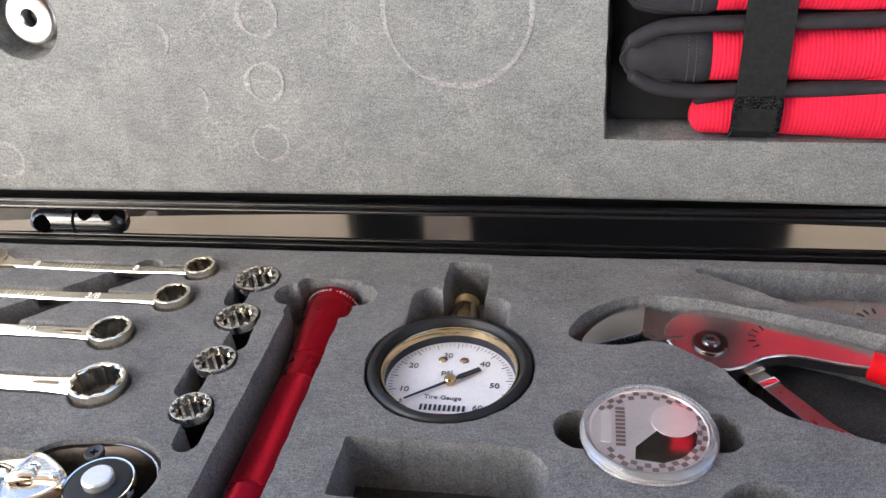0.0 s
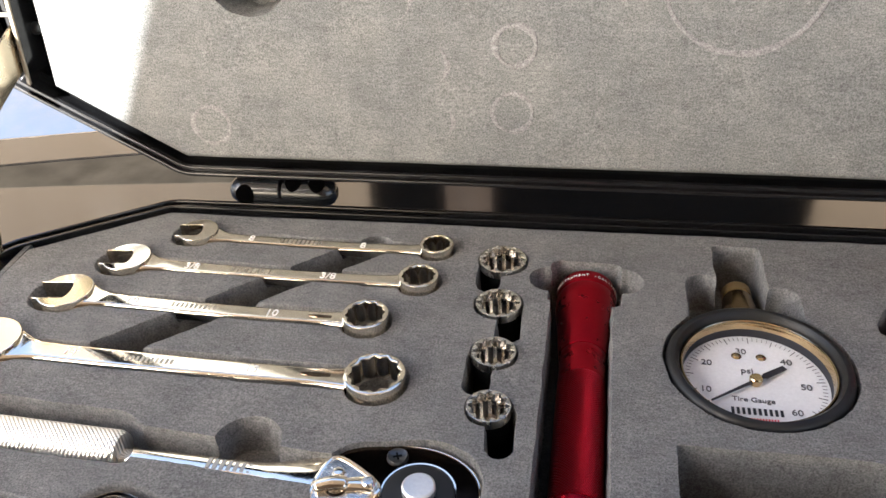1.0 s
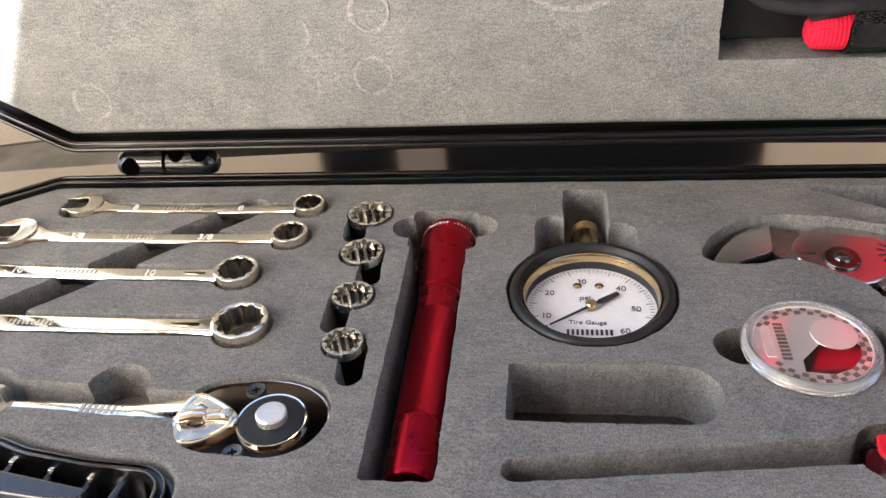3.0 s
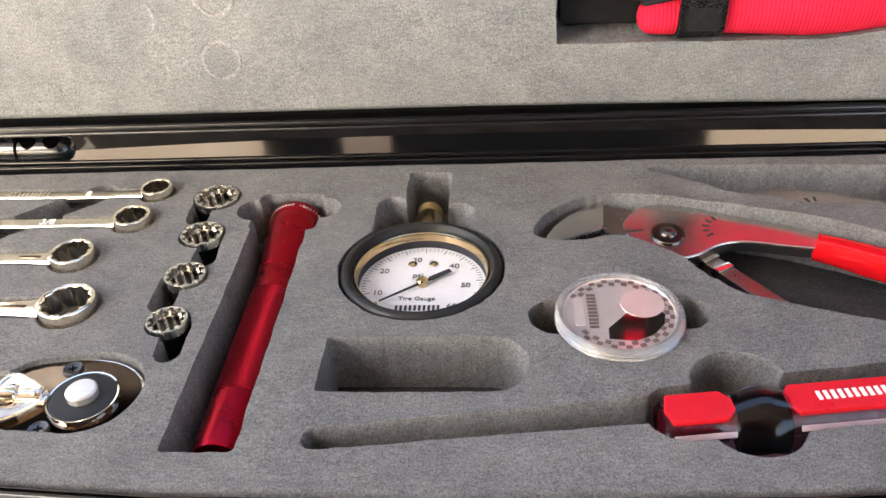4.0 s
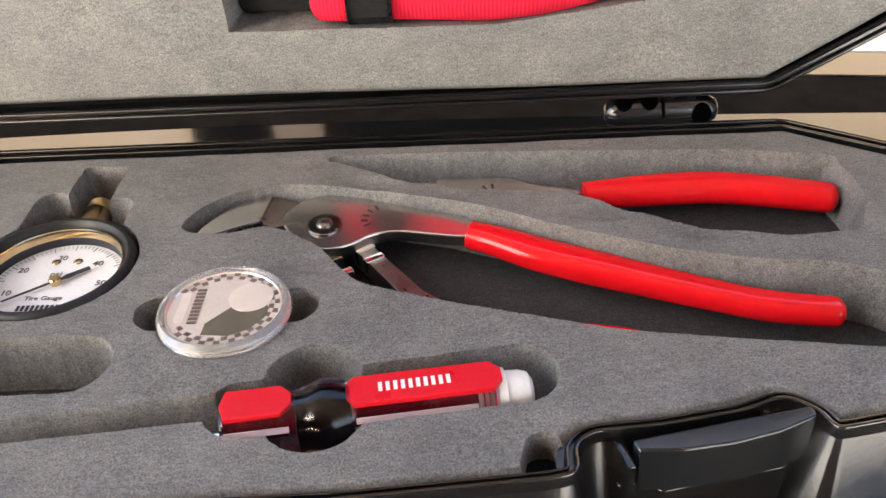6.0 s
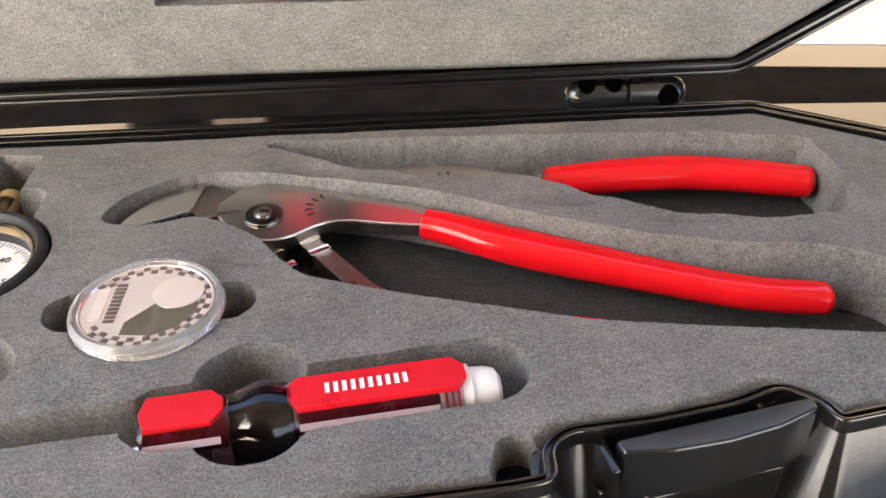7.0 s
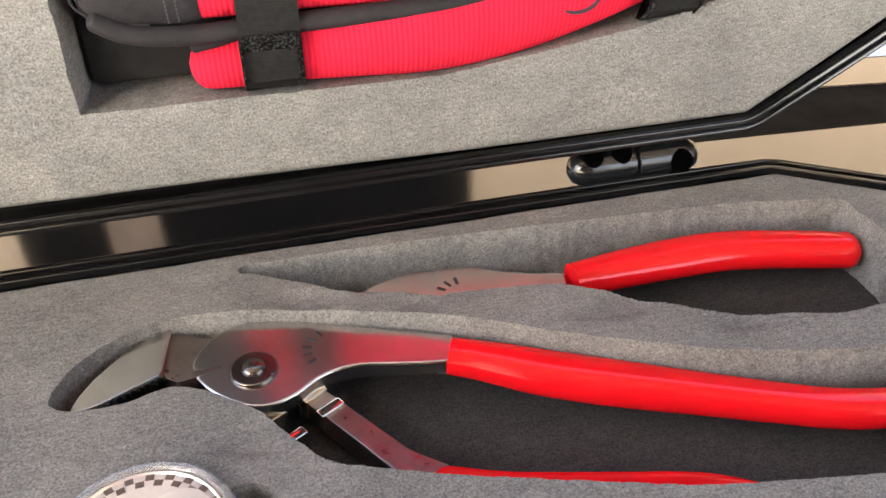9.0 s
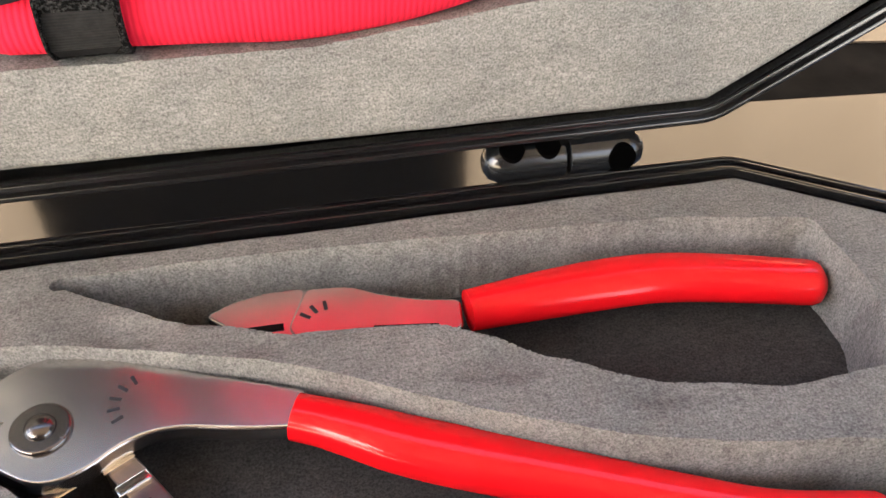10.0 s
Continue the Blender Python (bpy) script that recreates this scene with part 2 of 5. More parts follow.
def prism(pts, z0, z1, bevel=0.0, seg=2):
    """A flat outline raised from z0 to z1, its upper edge rounded."""
    bm = bmesh.new()
    lo = [bm.verts.new((x, y, z0)) for x, y in pts]
    hi = [bm.verts.new((x, y, z1)) for x, y in pts]
    n = len(pts)
    top = bm.faces.new(hi)
    bm.faces.new(lo[::-1])
    for i in range(n):
        bm.faces.new((lo[i], lo[(i + 1) % n], hi[(i + 1) % n], hi[i]))
    bmesh.ops.recalc_face_normals(bm, faces=bm.faces)
    if bevel:
        bmesh.ops.bevel(bm, geom=list(top.edges), offset=bevel, segments=seg, profile=0.5, affect="EDGES", clamp_overlap=True)
    return bm


def ring(outer, inner, z0, z1, bevel=0.0):
    """A flat ring between two outlines of the same number of points."""
    bm = bmesh.new()
    n = len(outer)
    v = [[bm.verts.new((*p, z)) for p in o] for o in (outer, inner) for z in (z0, z1)]
    ol, oh, il, ih = v
    for i in range(n):
        j = (i + 1) % n
        bm.faces.new((ol[i], ol[j], oh[j], oh[i]))
        bm.faces.new((oh[i], oh[j], ih[j], ih[i]))
        bm.faces.new((ih[i], ih[j], il[j], il[i]))
        bm.faces.new((il[i], il[j], ol[j], ol[i]))
    bmesh.ops.recalc_face_normals(bm, faces=bm.faces)
    if bevel:
        es = [e for e in bm.edges if all(abs(w.co.z - z1) < 1e-7 for w in e.verts) and len({w in set(oh) for w in e.verts}) == 1]
        bmesh.ops.bevel(bm, geom=es, offset=bevel, segments=2, profile=0.5, affect="EDGES", clamp_overlap=True)
    return bm


def lathe(profile, n=40, m=None):
    """A profile of (radius, height) turned round z; ends at radius 0 close it."""
    bm = bmesh.new()
    rows = []
    for r, z in profile:
        if r < 1e-6:
            rows.append([bm.verts.new((0, 0, z))])
        else:
            rows.append([bm.verts.new((r * math.cos(2 * math.pi * i / n), r * math.sin(2 * math.pi * i / n), z)) for i in range(n)])
    for a, b in zip(rows, rows[1:]):
        for i in range(n):
            j = (i + 1) % n
            q = [a[i % len(a)], a[j % len(a)], b[j % len(b)], b[i % len(b)]]
            q = list(dict.fromkeys(q))
            if len(q) > 2:
                bm.faces.new(q)
    bmesh.ops.recalc_face_normals(bm, faces=bm.faces)
    return moved(bm, m) if m is not None else bm


def catmull(pts, step):
    """A smooth run through control points of any length."""
    p = [np.array(q, float) for q in pts]
    p = [2 * p[0] - p[1]] + p + [2 * p[-1] - p[-2]]
    out = []
    for i in range(1, len(p) - 2):
        for k in range(step):
            t = k / step
            out.append(0.5 * ((2 * p[i]) + (p[i + 1] - p[i - 1]) * t + (2 * p[i - 1] - 5 * p[i] + 4 * p[i + 1] - p[i + 2]) * t * t + (3 * p[i] - p[i - 1] - 3 * p[i + 1] + p[i + 2]) * t ** 3))
    out.append(p[-2])
    return out


def sweep(stations, n=20, step=6, cap=True, power=1.0):
    """A body along stations (x, y, z, half width, half height); the ends are domed."""
    st = catmull(stations, step)
    bm = bmesh.new()
    rows = []
    if cap:
        def dome(s, back):
            d = (st[1][:3] - st[0][:3]) if back else (st[-1][:3] - st[-2][:3])
            d = d / np.linalg.norm(d)
            r = min(s[3], s[4])
            res = []
            for a in (75, 50, 25):
                c, sn = math.cos(radians(a)), math.sin(radians(a))
                q = s.copy()
                q[:3] = s[:3] + d * r * sn * 0.75 * (-1 if back else 1)
                q[3], q[4] = s[3] * c, s[4] * c
                res.append(q)
            return res if back else res[::-1]
        st = (dome(st[0], True) if cap is True else []) + st + dome(st[-1], False)
    for i, s in enumerate(st):
        d = st[min(i + 1, len(st) - 1)][:3] - st[max(i - 1, 0)][:3]
        d = d / np.linalg.norm(d)
        side = np.cross((0, 0, 1), d)
        side = side / np.linalg.norm(side)
        up = np.cross(d, side)
        row = []
        for k in range(n):
            a = 2 * math.pi * k / n
            c, sn = math.cos(a), math.sin(a)
            c = math.copysign(abs(c) ** power, c)
            sn = math.copysign(abs(sn) ** power, sn)
            row.append(bm.verts.new(s[:3] + side * s[3] * c + up * s[4] * sn))
        rows.append(row)
    for a, b in zip(rows, rows[1:]):
        for k in range(n):
            bm.faces.new((a[k], a[(k + 1) % n], b[(k + 1) % n], b[k]))
    bm.faces.new(rows[0][::-1])
    bm.faces.new(rows[-1])
    bmesh.ops.recalc_face_normals(bm, faces=bm.faces)
    return bm


def block(x0, x1, y0, y1, z0, z1, bevel=0.0, seg=2):
    bm = bmesh.new()
    bmesh.ops.create_cube(bm, size=1)
    for v in bm.verts:
        v.co = ((x0 + x1) / 2 + v.co.x * (x1 - x0), (y0 + y1) / 2 + v.co.y * (y1 - y0), (z0 + z1) / 2 + v.co.z * (z1 - z0))
    if bevel:
        bmesh.ops.bevel(bm, geom=list(bm.edges), offset=bevel, segments=seg, profile=0.5, affect="EDGES", clamp_overlap=True)
    return bm


def circle(r, n=32, cx=0.0, cy=0.0, a0=0.0):
    return [(cx + r * math.cos(a0 + 2 * math.pi * i / n), cy + r * math.sin(a0 + 2 * math.pi * i / n)) for i in range(n)]


def rounded(pts, times=2):
    """Cuts the corners of a closed outline, so that it runs smoothly."""
    for _ in range(times):
        res = []
        for i in range(len(pts)):
            a, b = pts[i], pts[(i + 1) % len(pts)]
            res += [(a[0] * 0.75 + b[0] * 0.25, a[1] * 0.75 + b[1] * 0.25), (a[0] * 0.25 + b[0] * 0.75, a[1] * 0.25 + b[1] * 0.75)]
        pts = res
    return pts


def filleted(pts, r, n=4):
    """Rounds the corners of a closed outline with a radius of about r."""
    res = []
    for i in range(len(pts)):
        a, b, c = (np.array(pts[k % len(pts)], float) for k in (i - 1, i, i + 1))
        u, w = a - b, c - b
        d = min(r, np.linalg.norm(u) * 0.45, np.linalg.norm(w) * 0.45)
        p, q = b + u / np.linalg.norm(u) * d, b + w / np.linalg.norm(w) * d
        for k in range(n + 1):
            t = k / n
            res.append(tuple((1 - t) ** 2 * p + 2 * t * (1 - t) * b + t * t * q))
    return res


def grown(pts, d):
    """A closed counter-clockwise outline moved outwards by d."""
    res = []
    for i in range(len(pts)):
        a, b, c = (np.array(pts[k % len(pts)], float) for k in (i - 1, i, i + 1))
        n1 = np.array(((b - a)[1], -(b - a)[0]))
        n2 = np.array(((c - b)[1], -(c - b)[0]))
        n1, n2 = n1 / (np.linalg.norm(n1) + 1e-12), n2 / (np.linalg.norm(n2) + 1e-12)
        m = n1 + n2
        m = m / (np.linalg.norm(m) + 1e-12)
        res.append(tuple(b + m * d / max(0.5, float(m @ n1))))
    return res


def text_bm(body, size, depth=0.0001):
    cu = bpy.data.curves.new("writing", "FONT")
    cu.body, cu.size, cu.align_x, cu.align_y, cu.extrude = body, size, "CENTER", "CENTER", depth
    tmp = new("writing", cu)
    dg = bpy.context.evaluated_depsgraph_get()
    me = bpy.data.meshes.new_from_object(tmp.evaluated_get(dg))
    bm = bmesh.new()
    bm.from_mesh(me)
    bpy.data.objects.remove(tmp)
    bpy.data.curves.remove(cu)
    bpy.data.meshes.remove(me)
    return bm


def bars(x, y, z, w, h, mat, parent, n=5, turn=0.0, depth=0.0003):
    """Plain bars in place of a maker's name, one part each."""
    n = 2 * n if n > 1 else n
    for i in range(n):
        c = block((i + 0.24) * w / n - w / 2, (i + 0.76) * w / n - w / 2, -h / 2, h / 2, 0, depth)
        part("name_bar", moved(c, pose(x, y, z, 0, 0, turn)), mat, parent, smooth=False)


def joined(parts):
    bm = bmesh.new()
    for b in parts:
        me = bpy.data.meshes.new("tmp")
        b.to_mesh(me)
        b.free()
        bm.from_mesh(me)
        bpy.data.meshes.remove(me)
    return bm


# ---- foam with pockets ----
def seg_d(X, Y, ax, ay, bx, by, ra, rb=None):
    """Distance to a tapered round slot from a to b."""
    rb = ra if rb is None else rb
    dx, dy = bx - ax, by - ay
    t = np.clip(((X - ax) * dx + (Y - ay) * dy) / (dx * dx + dy * dy + 1e-12), 0, 1)
    return np.hypot(X - ax - t * dx, Y - ay - t * dy) - (ra + (rb - ra) * t)


def box_d(X, Y, x0, x1, y0, y1, r=0.002):
    qx = np.abs(X - (x0 + x1) / 2) - (x1 - x0) / 2 + r
    qy = np.abs(Y - (y0 + y1) / 2) - (y1 - y0) / 2 + r
    return np.hypot(np.maximum(qx, 0), np.maximum(qy, 0)) + np.minimum(np.maximum(qx, qy), 0) - r


def poly_d(X, Y, pts):
    d = np.full(X.shape, 1e9)
    inside = np.zeros(X.shape, bool)
    for i in range(len(pts)):
        (ax, ay), (bx, by) = pts[i - 1], pts[i]
        d = np.minimum(d, seg_d(X, Y, ax, ay, bx, by, 0.0))
        cross = ((ay > Y) != (by > Y)) & (X < (bx - ax) * (Y - ay) / ((by - ay) if abs(by - ay) > 1e-12 else 1e-12) + ax)
        inside ^= cross
    return np.where(inside, -d, d)


def ripple(X, Y, k, seed):
    """Soft uneven waves, for hand-cut edges."""
    s = 0
    for i in range(5):
        a = seed * 1.7 + i * 2.4
        s = s + np.sin(k * (1 + 0.6 * i) * (X * math.cos(a) + Y * math.sin(a)) + a * 3.1) / (1 + 0.5 * i)
    return s / 2.6


def sunk(D, depth, soft=0.0011):
    t = np.clip(0.5 - (D + 0.0001) / (2 * soft), 0, 1)
    return -depth * (t * t * (3 - 2 * t)) ** 1.25


def foam_sheet(name, outline, pockets, x0, x1, y0, y1, h, floor, parent, label, mat):
    nx, ny = int((x1 - x0) / h) + 1, int((y1 - y0) / h) + 1
    X, Y = np.meshgrid(np.linspace(x0, x1, nx), np.linspace(y0, y1, ny))

    def wob(X, Y):
        return 0.00028 * ripple(X, Y, 330, 3) + 0.00012 * ripple(X, Y, 900, 4)
    # draw the grid onto the lips of the deep pockets, so that they run smoothly
    deep = np.full(X.shape, 1e9)
    pockets = [(fn, depth, soft * (0.62 if depth > 0.008 else 1.0)) for fn, depth, soft in pockets]
    for fn, depth, soft in pockets:
        if depth > 0.008:
            deep = np.minimum(deep, fn(X, Y) - soft)
    deep = deep + wob(X, Y)
    gy, gx = np.gradient(deep, Y[1, 0] - Y[0, 0], X[0, 1] - X[0, 0])
    step = np.where(np.abs(deep) < 0.55 * h, -deep, 0.0) / (np.hypot(gx, gy) + 0.2)
    X, Y = X + step * gx, Y + step * gy
    Z = 0.00035 * ripple(X, Y, 55, 1) + 0.00012 * ripple(X, Y, 260, 2)
    low = np.zeros(X.shape)
    for fn, depth, soft in pockets:
        low = np.minimum(low, sunk(fn(X, Y) + wob(X, Y), depth, soft))
    Z = np.maximum(Z * (low > -0.004) + low, floor)
    edge_d = poly_d(X, Y, outline)
    t = np.clip((edge_d + 0.0030) / 0.0030, 0, 1)
    Z = Z - 0.0045 * t * t
    gy, gx = np.gradient(edge_d, (y1 - y0) / (ny - 1), (x1 - x0) / (nx - 1))
    out = np.maximum(edge_d, 0) * (edge_d < 2 * h)
    gl = np.hypot(gx, gy) + 1e-9
    X, Y = X - out * gx / gl, Y - out * gy / gl
    inside = (edge_d < 1.3 * h).ravel()
    idx = np.arange(nx * ny).reshape(ny, nx)
    q = np.stack([idx[:-1, :-1], idx[:-1, 1:], idx[1:, 1:], idx[1:, :-1]], -1).reshape(-1, 4)
    q = q[inside[q].all(1)]
    used = np.unique(q)
    back = np.zeros(nx * ny, int)
    back[used] = np.arange(len(used))
    V = np.stack([X.ravel(), Y.ravel(), Z.ravel()], 1)[used]
    me = bpy.data.meshes.new(name)
    me.from_pydata(V.tolist(), [], back[q].tolist())
    me.polygons.foreach_set("use_smooth", [True] * len(me.polygons))
    me.set_sharp_from_angle(angle=radians(48))
    me.materials.append(mat)
    ob = new(name, me)
    ob.parent = parent
    return tagged(ob, label)


X0 = 0.0247          # the middle of the case
HALF_BASE = [(0.0, -0.112), (0.09, -0.110), (0.1440, -0.1060), (0.1535, -0.1045), (0.1535, -0.0950), (0.1590, -0.0905), (0.1790, -0.0890), (0.2020, -0.0850), (0.2150, -0.0800), (0.2225, -0.0860), (0.2245, -0.0930), (0.2463, -0.0893), (0.300, -0.0800), (0.345, -0.046), (0.350, 0.004), (0.326, 0.0445), (0.269, 0.0830), (0.0, 0.0830)]


def both_sides(half):
    r = [(X0 + x, y) for x, y in half]
    l = [(X0 - x, y) for x, y in half[::-1] if x > 1e-6]
    return r + l


def turned(pts, a=0.65):
    """The case lies slightly turned on the deck."""
    c, q = math.cos(radians(a)), math.sin(radians(a))
    return [(X0 + (x - X0) * c - y * q, (x - X0) * q + y * c) for x, y in pts]


BASE = turned(filleted(both_sides(HALF_BASE), 0.004))


def inset(pts, back, front):
    """An outline drawn in, by more along the hinge side than along the front."""
    a, b = grown(pts, -back), grown(pts, -front)
    return [p if o[1] > 0.02 else q for p, q, o in zip(a, b, pts)]


# the tools' places
WRENCHES = [  # open end, ring end, ring radius, writing
    ((-0.2215, 0.0550), (-0.1168, 0.0537), 0.0069, "8"),
    ((-0.2435, 0.0328), (-0.1200, 0.0313), 0.0079, "3/8"),
    ((-0.2575, 0.0085), (-0.1350, 0.0058), 0.0088, "10"),
    ((-0.2720, -0.0230), (-0.1240, -0.0250), 0.0106, "13"),
]
SOCKETS = [((-0.0890, 0.0490), 0.0094), ((-0.0875, 0.0208), 0.0085), ((-0.0860, -0.0066), 0.0078), ((-0.0845, -0.0330), 0.0073)]
GAUGE = (0.0028, -0.0018)
COIN_AT = (0.0725, -0.0322)
PLIERS_POCKET = [(0.0460, 0.0178), (0.0462, 0.0240), (0.0505, 0.0318), (0.0575, 0.0390), (0.069, 0.0460), (0.080, 0.0472), (0.094, 0.0462), (0.111, 0.0428), (0.133, 0.0358), (0.156, 0.0288), (0.200, 0.005), (0.240, -0.011), (0.292, -0.018), (0.304, -0.040), (0.300, -0.060), (0.276, -0.0575),
                 (0.250, -0.0535), (0.208, -0.048), (0.173, -0.038), (0.135, -0.0255), (0.115, -0.0175), (0.1095, -0.0095), (0.104, -0.0005), (0.098, 0.0060), (0.092, 0.0110), (0.086, 0.0155), (0.080, 0.0185), (0.073, 0.0185), (0.066, 0.0152), (0.055, 0.0150)]
NOSE_POCKET = [(0.0985, 0.0668), (0.1025, 0.0685), (0.127, 0.0688), (0.160, 0.0685), (0.209, 0.0660), (0.263, 0.0630), (0.303, 0.0560), (0.3045, 0.026), (0.294, 0.0035), (0.266, 0.0020), (0.231, 0.0120), (0.205, 0.0290), (0.192, 0.0365), (0.155, 0.0400), (0.126, 0.0500)]


def wrench_pocket(a, b, r):
    return lambda X, Y: np.minimum(np.minimum(seg_d(X, Y, *a, *b, r * 0.50), np.hypot(X - b[0], Y - b[1]) - r - 0.0004), seg_d(X, Y, a[0] - r * 0.5, a[1], a[0], a[1], r * 1.16))


def pockets_base():
    P = []
    for a, b, r, _ in WRENCHES:
        P.append((wrench_pocket(a, b, r), 0.0058, 0.0009))
        P.append((lambda X, Y, b=b, r=r: np.hypot(X - b[0], Y - b[1]) - r * 0.66, 0.0240, 0.0009))
        P.append((lambda X, Y, a=a, r=r: box_d(X, Y, a[0] - r * 1.55, a[0] - r * 0.1, a[1] - r * 0.55, a[1] + r * 0.55, 0.001), 0.0130, 0.0009))
    P.append((lambda X, Y: seg_d(X, Y, -0.143, 0.0545, -0.228, -0.0225, 0.0068), 0.0250, 0.0009))
    for i, ((x, y), r) in enumerate(SOCKETS):
        P.append((lambda X, Y, x=x, y=y, r=r: np.hypot(X - x, Y - y) - r - 0.0003, 0.026, 0.0009))
        s = -0.0046 if i % 2 == 0 else 0.0046
        P.append((lambda X, Y, x=x + s, y=y: seg_d(X, Y, x, y - 0.003, x + 0.0006, y - 0.0125 - 0.004, 0.0042), 0.026, 0.0009))
    # torch
    P.append((lambda X, Y: box_d(X, Y, -0.0680, -0.0462, -0.0915, 0.036, 0.001), 0.026, 0.0010))
    P.append((lambda X, Y: box_d(X, Y, -0.0690, -0.0425, 0.024, 0.0505, 0.003), 0.024, 0.0010))
    P.append((lambda X, Y: np.hypot(X + 0.0700, Y - 0.0385) - 0.0068, 0.020, 0.0012))
    P.append((lambda X, Y: np.hypot(X + 0.0420, Y - 0.0400) - 0.0072, 0.014, 0.0014))
    # gauge with the slot for its stem
    gx, gy = GAUGE
    P.append((lambda X, Y: np.hypot(X - gx, Y - gy) - 0.0308, 0.020, 0.0010))
    P.append((lambda X, Y: box_d(X, Y, -0.0065, 0.0108, 0.02, 0.067, 0.0015), 0.021, 0.0012))
    P.append((lambda X, Y: np.minimum(seg_d(X, Y, -0.0112, 0.020, -0.0115, 0.0400, 0.0062), seg_d(X, Y, 0.0150, 0.020, 0.0152, 0.0350, 0.0058)), 0.015, 0.0018))
    # empty recess
    P.append((lambda X, Y: np.maximum(box_d(X, Y, -0.0255, 0.050, -0.0668, -0.0420, 0.001), np.where(X > 0.0285, np.hypot(X - 0.0285, Y + 0.0544) - 0.0124, -1.0)), 0.026, 0.0011))
    # screwdriver
    P.append((lambda X, Y: seg_d(X, Y, -0.0225, -0.0867, 0.085, -0.0735, 0.0036, 0.0048), 0.013, 0.0012))
    P.append((lambda X, Y: seg_d(X, Y, 0.0860, -0.0758, 0.1665, -0.0642, 0.0105, 0.0115), 0.025, 0.0012))
    P.append((lambda X, Y: seg_d(X, Y, 0.1055, -0.0640, 0.1070, -0.0775, 0.0140), 0.020, 0.0020))
    # coin
    P.append((lambda X, Y: np.hypot(X - COIN_AT[0], Y - COIN_AT[1]) - 0.0216, 0.0010, 0.0010))
    P.append((lambda X, Y: seg_d(X, Y, 0.0510, -0.0312, 0.0940, -0.0290, 0.0084), 0.018, 0.0012))
    # pliers
    P.append((lambda X, Y: poly_d(X, Y, rounded(PLIERS_POCKET, 2)), 0.026, 0.0012))
    P.append((lambda X, Y: poly_d(X, Y, filleted(NOSE_POCKET, 0.004)), 0.026, 0.0012))
    P.append((lambda X, Y: seg_d(X, Y, 0.0985, 0.0670, 0.1025, 0.0675, 0.0017), 0.012, 0.0012))
    # ratchet
    P.append((lambda X, Y: poly_d(X, Y, filleted([(-0.2815, -0.0450), (-0.2025, -0.0500), (-0.1930, -0.0560), (-0.1930, -0.0700), (-0.2835, -0.0670)], 0.003)), 0.017, 0.0012))
    P.append((lambda X, Y: seg_d(X, Y, -0.2050, -0.0600, -0.1250, -0.0650, 0.0056), 0.014, 0.0012))
    P.append((lambda X, Y: np.hypot(X + 0.158, Y + 0.0570) - 0.0105, 0.014, 0.0011))
    P.append((lambda X, Y: seg_d(X, Y, -0.1170, -0.0680, -0.1000, -0.0672, 0.0155, 0.0174), 0.016, 0.0012))
    # cut-outs beside the catches
    P.append((lambda X, Y: seg_d(X, Y, 0.1705, -0.0980, 0.1715, -0.0935, 0.0052), 0.020, 0.0014))
    P.append((lambda X, Y: seg_d(X, Y, -0.1990, -0.0950, -0.1985, -0.0900, 0.0045), 0.020, 0.0014))
    # creases beside the pockets
    for ax, ay, bx, by in ((0.088, -0.0535, 0.112, -0.0478), (0.112, -0.0478, 0.166, -0.0445), (0.166, -0.0445, 0.1815, -0.0520), (-0.022, -0.0792, 0.080, -0.0690), (-0.065, -0.1010, 0.020, -0.1035), (0.020, -0.1035, 0.090, -0.1005)):
        P.append((lambda X, Y, q=(ax, ay, bx, by): seg_d(X, Y, *q, 0.0003), 0.00035, 0.0011))
    # wear: shallow dents where tools have pressed
    for x, y, r, d in ((-0.128, 0.0008, 0.011, 0.0005), (0.118, 0.047, 0.010, 0.0016), (0.135, 0.049, 0.006, 0.0015), (0.165, 0.047, 0.012, 0.0014), (0.240, 0.006, 0.010, 0.0012), (0.102, -0.006, 0.012, 0.0012), (0.205, 0.021, 0.012, 0.0014), (0.150, 0.0375, 0.007, 0.0013)):
        P.append((lambda X, Y, x=x, y=y, r=r: np.hypot((X - x) * 0.5, Y - y) - r * 0.5, d, 0.003))
    return P


# ---- the case ----
case = thing("tool_case", "black glossy hard-shell tool case, open, with grey foam inlays", "tool case")


def wall_loop(outline, thick, z0, z1, bevel=0.0):
    return ring(outline, grown(outline, -thick), z0, z1, bevel)


shell_bm = wall_loop(BASE, 0.0030, -0.050, -0.0010)
wide = {tuple(round(c, 6) for c in p): q for p, q in zip(BASE, grown(BASE, 0.0125))}
for v in shell_bm.verts:
    key = (round(v.co.x, 6), round(v.co.y, 6))
    if v.co.z < -0.04 and key in wide:
        v.co.x, v.co.y = wide[key]
part("base_shell", shell_bm, SHELL, case, "glossy black lower shell with sloping walls")
part("base_floor", prism(grown(BASE, 0.0100), -0.0515, -0.0470), BLACK, case)
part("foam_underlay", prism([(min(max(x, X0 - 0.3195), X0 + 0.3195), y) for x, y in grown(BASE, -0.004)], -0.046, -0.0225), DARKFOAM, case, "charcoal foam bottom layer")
for s in (-1, 1):
    part("end_tray", block(X0 + s * 0.334 - 0.0145, X0 + s * 0.334 + 0.0145, -0.034, 0.030, -0.046, -0.029), BLACK, case)
part("base_rim", ring(inset(BASE, -0.0022, -0.0006), inset(BASE, 0.0002, 0.0008), -0.006, 0.0012, 0.0007), RIM, case, "black raised sealing rim")
part("rim_groove", ring(inset(BASE, 0.00022, 0.00082), inset(BASE, 0.0022, 0.0020), -0.006, -0.0014), RIM, case)
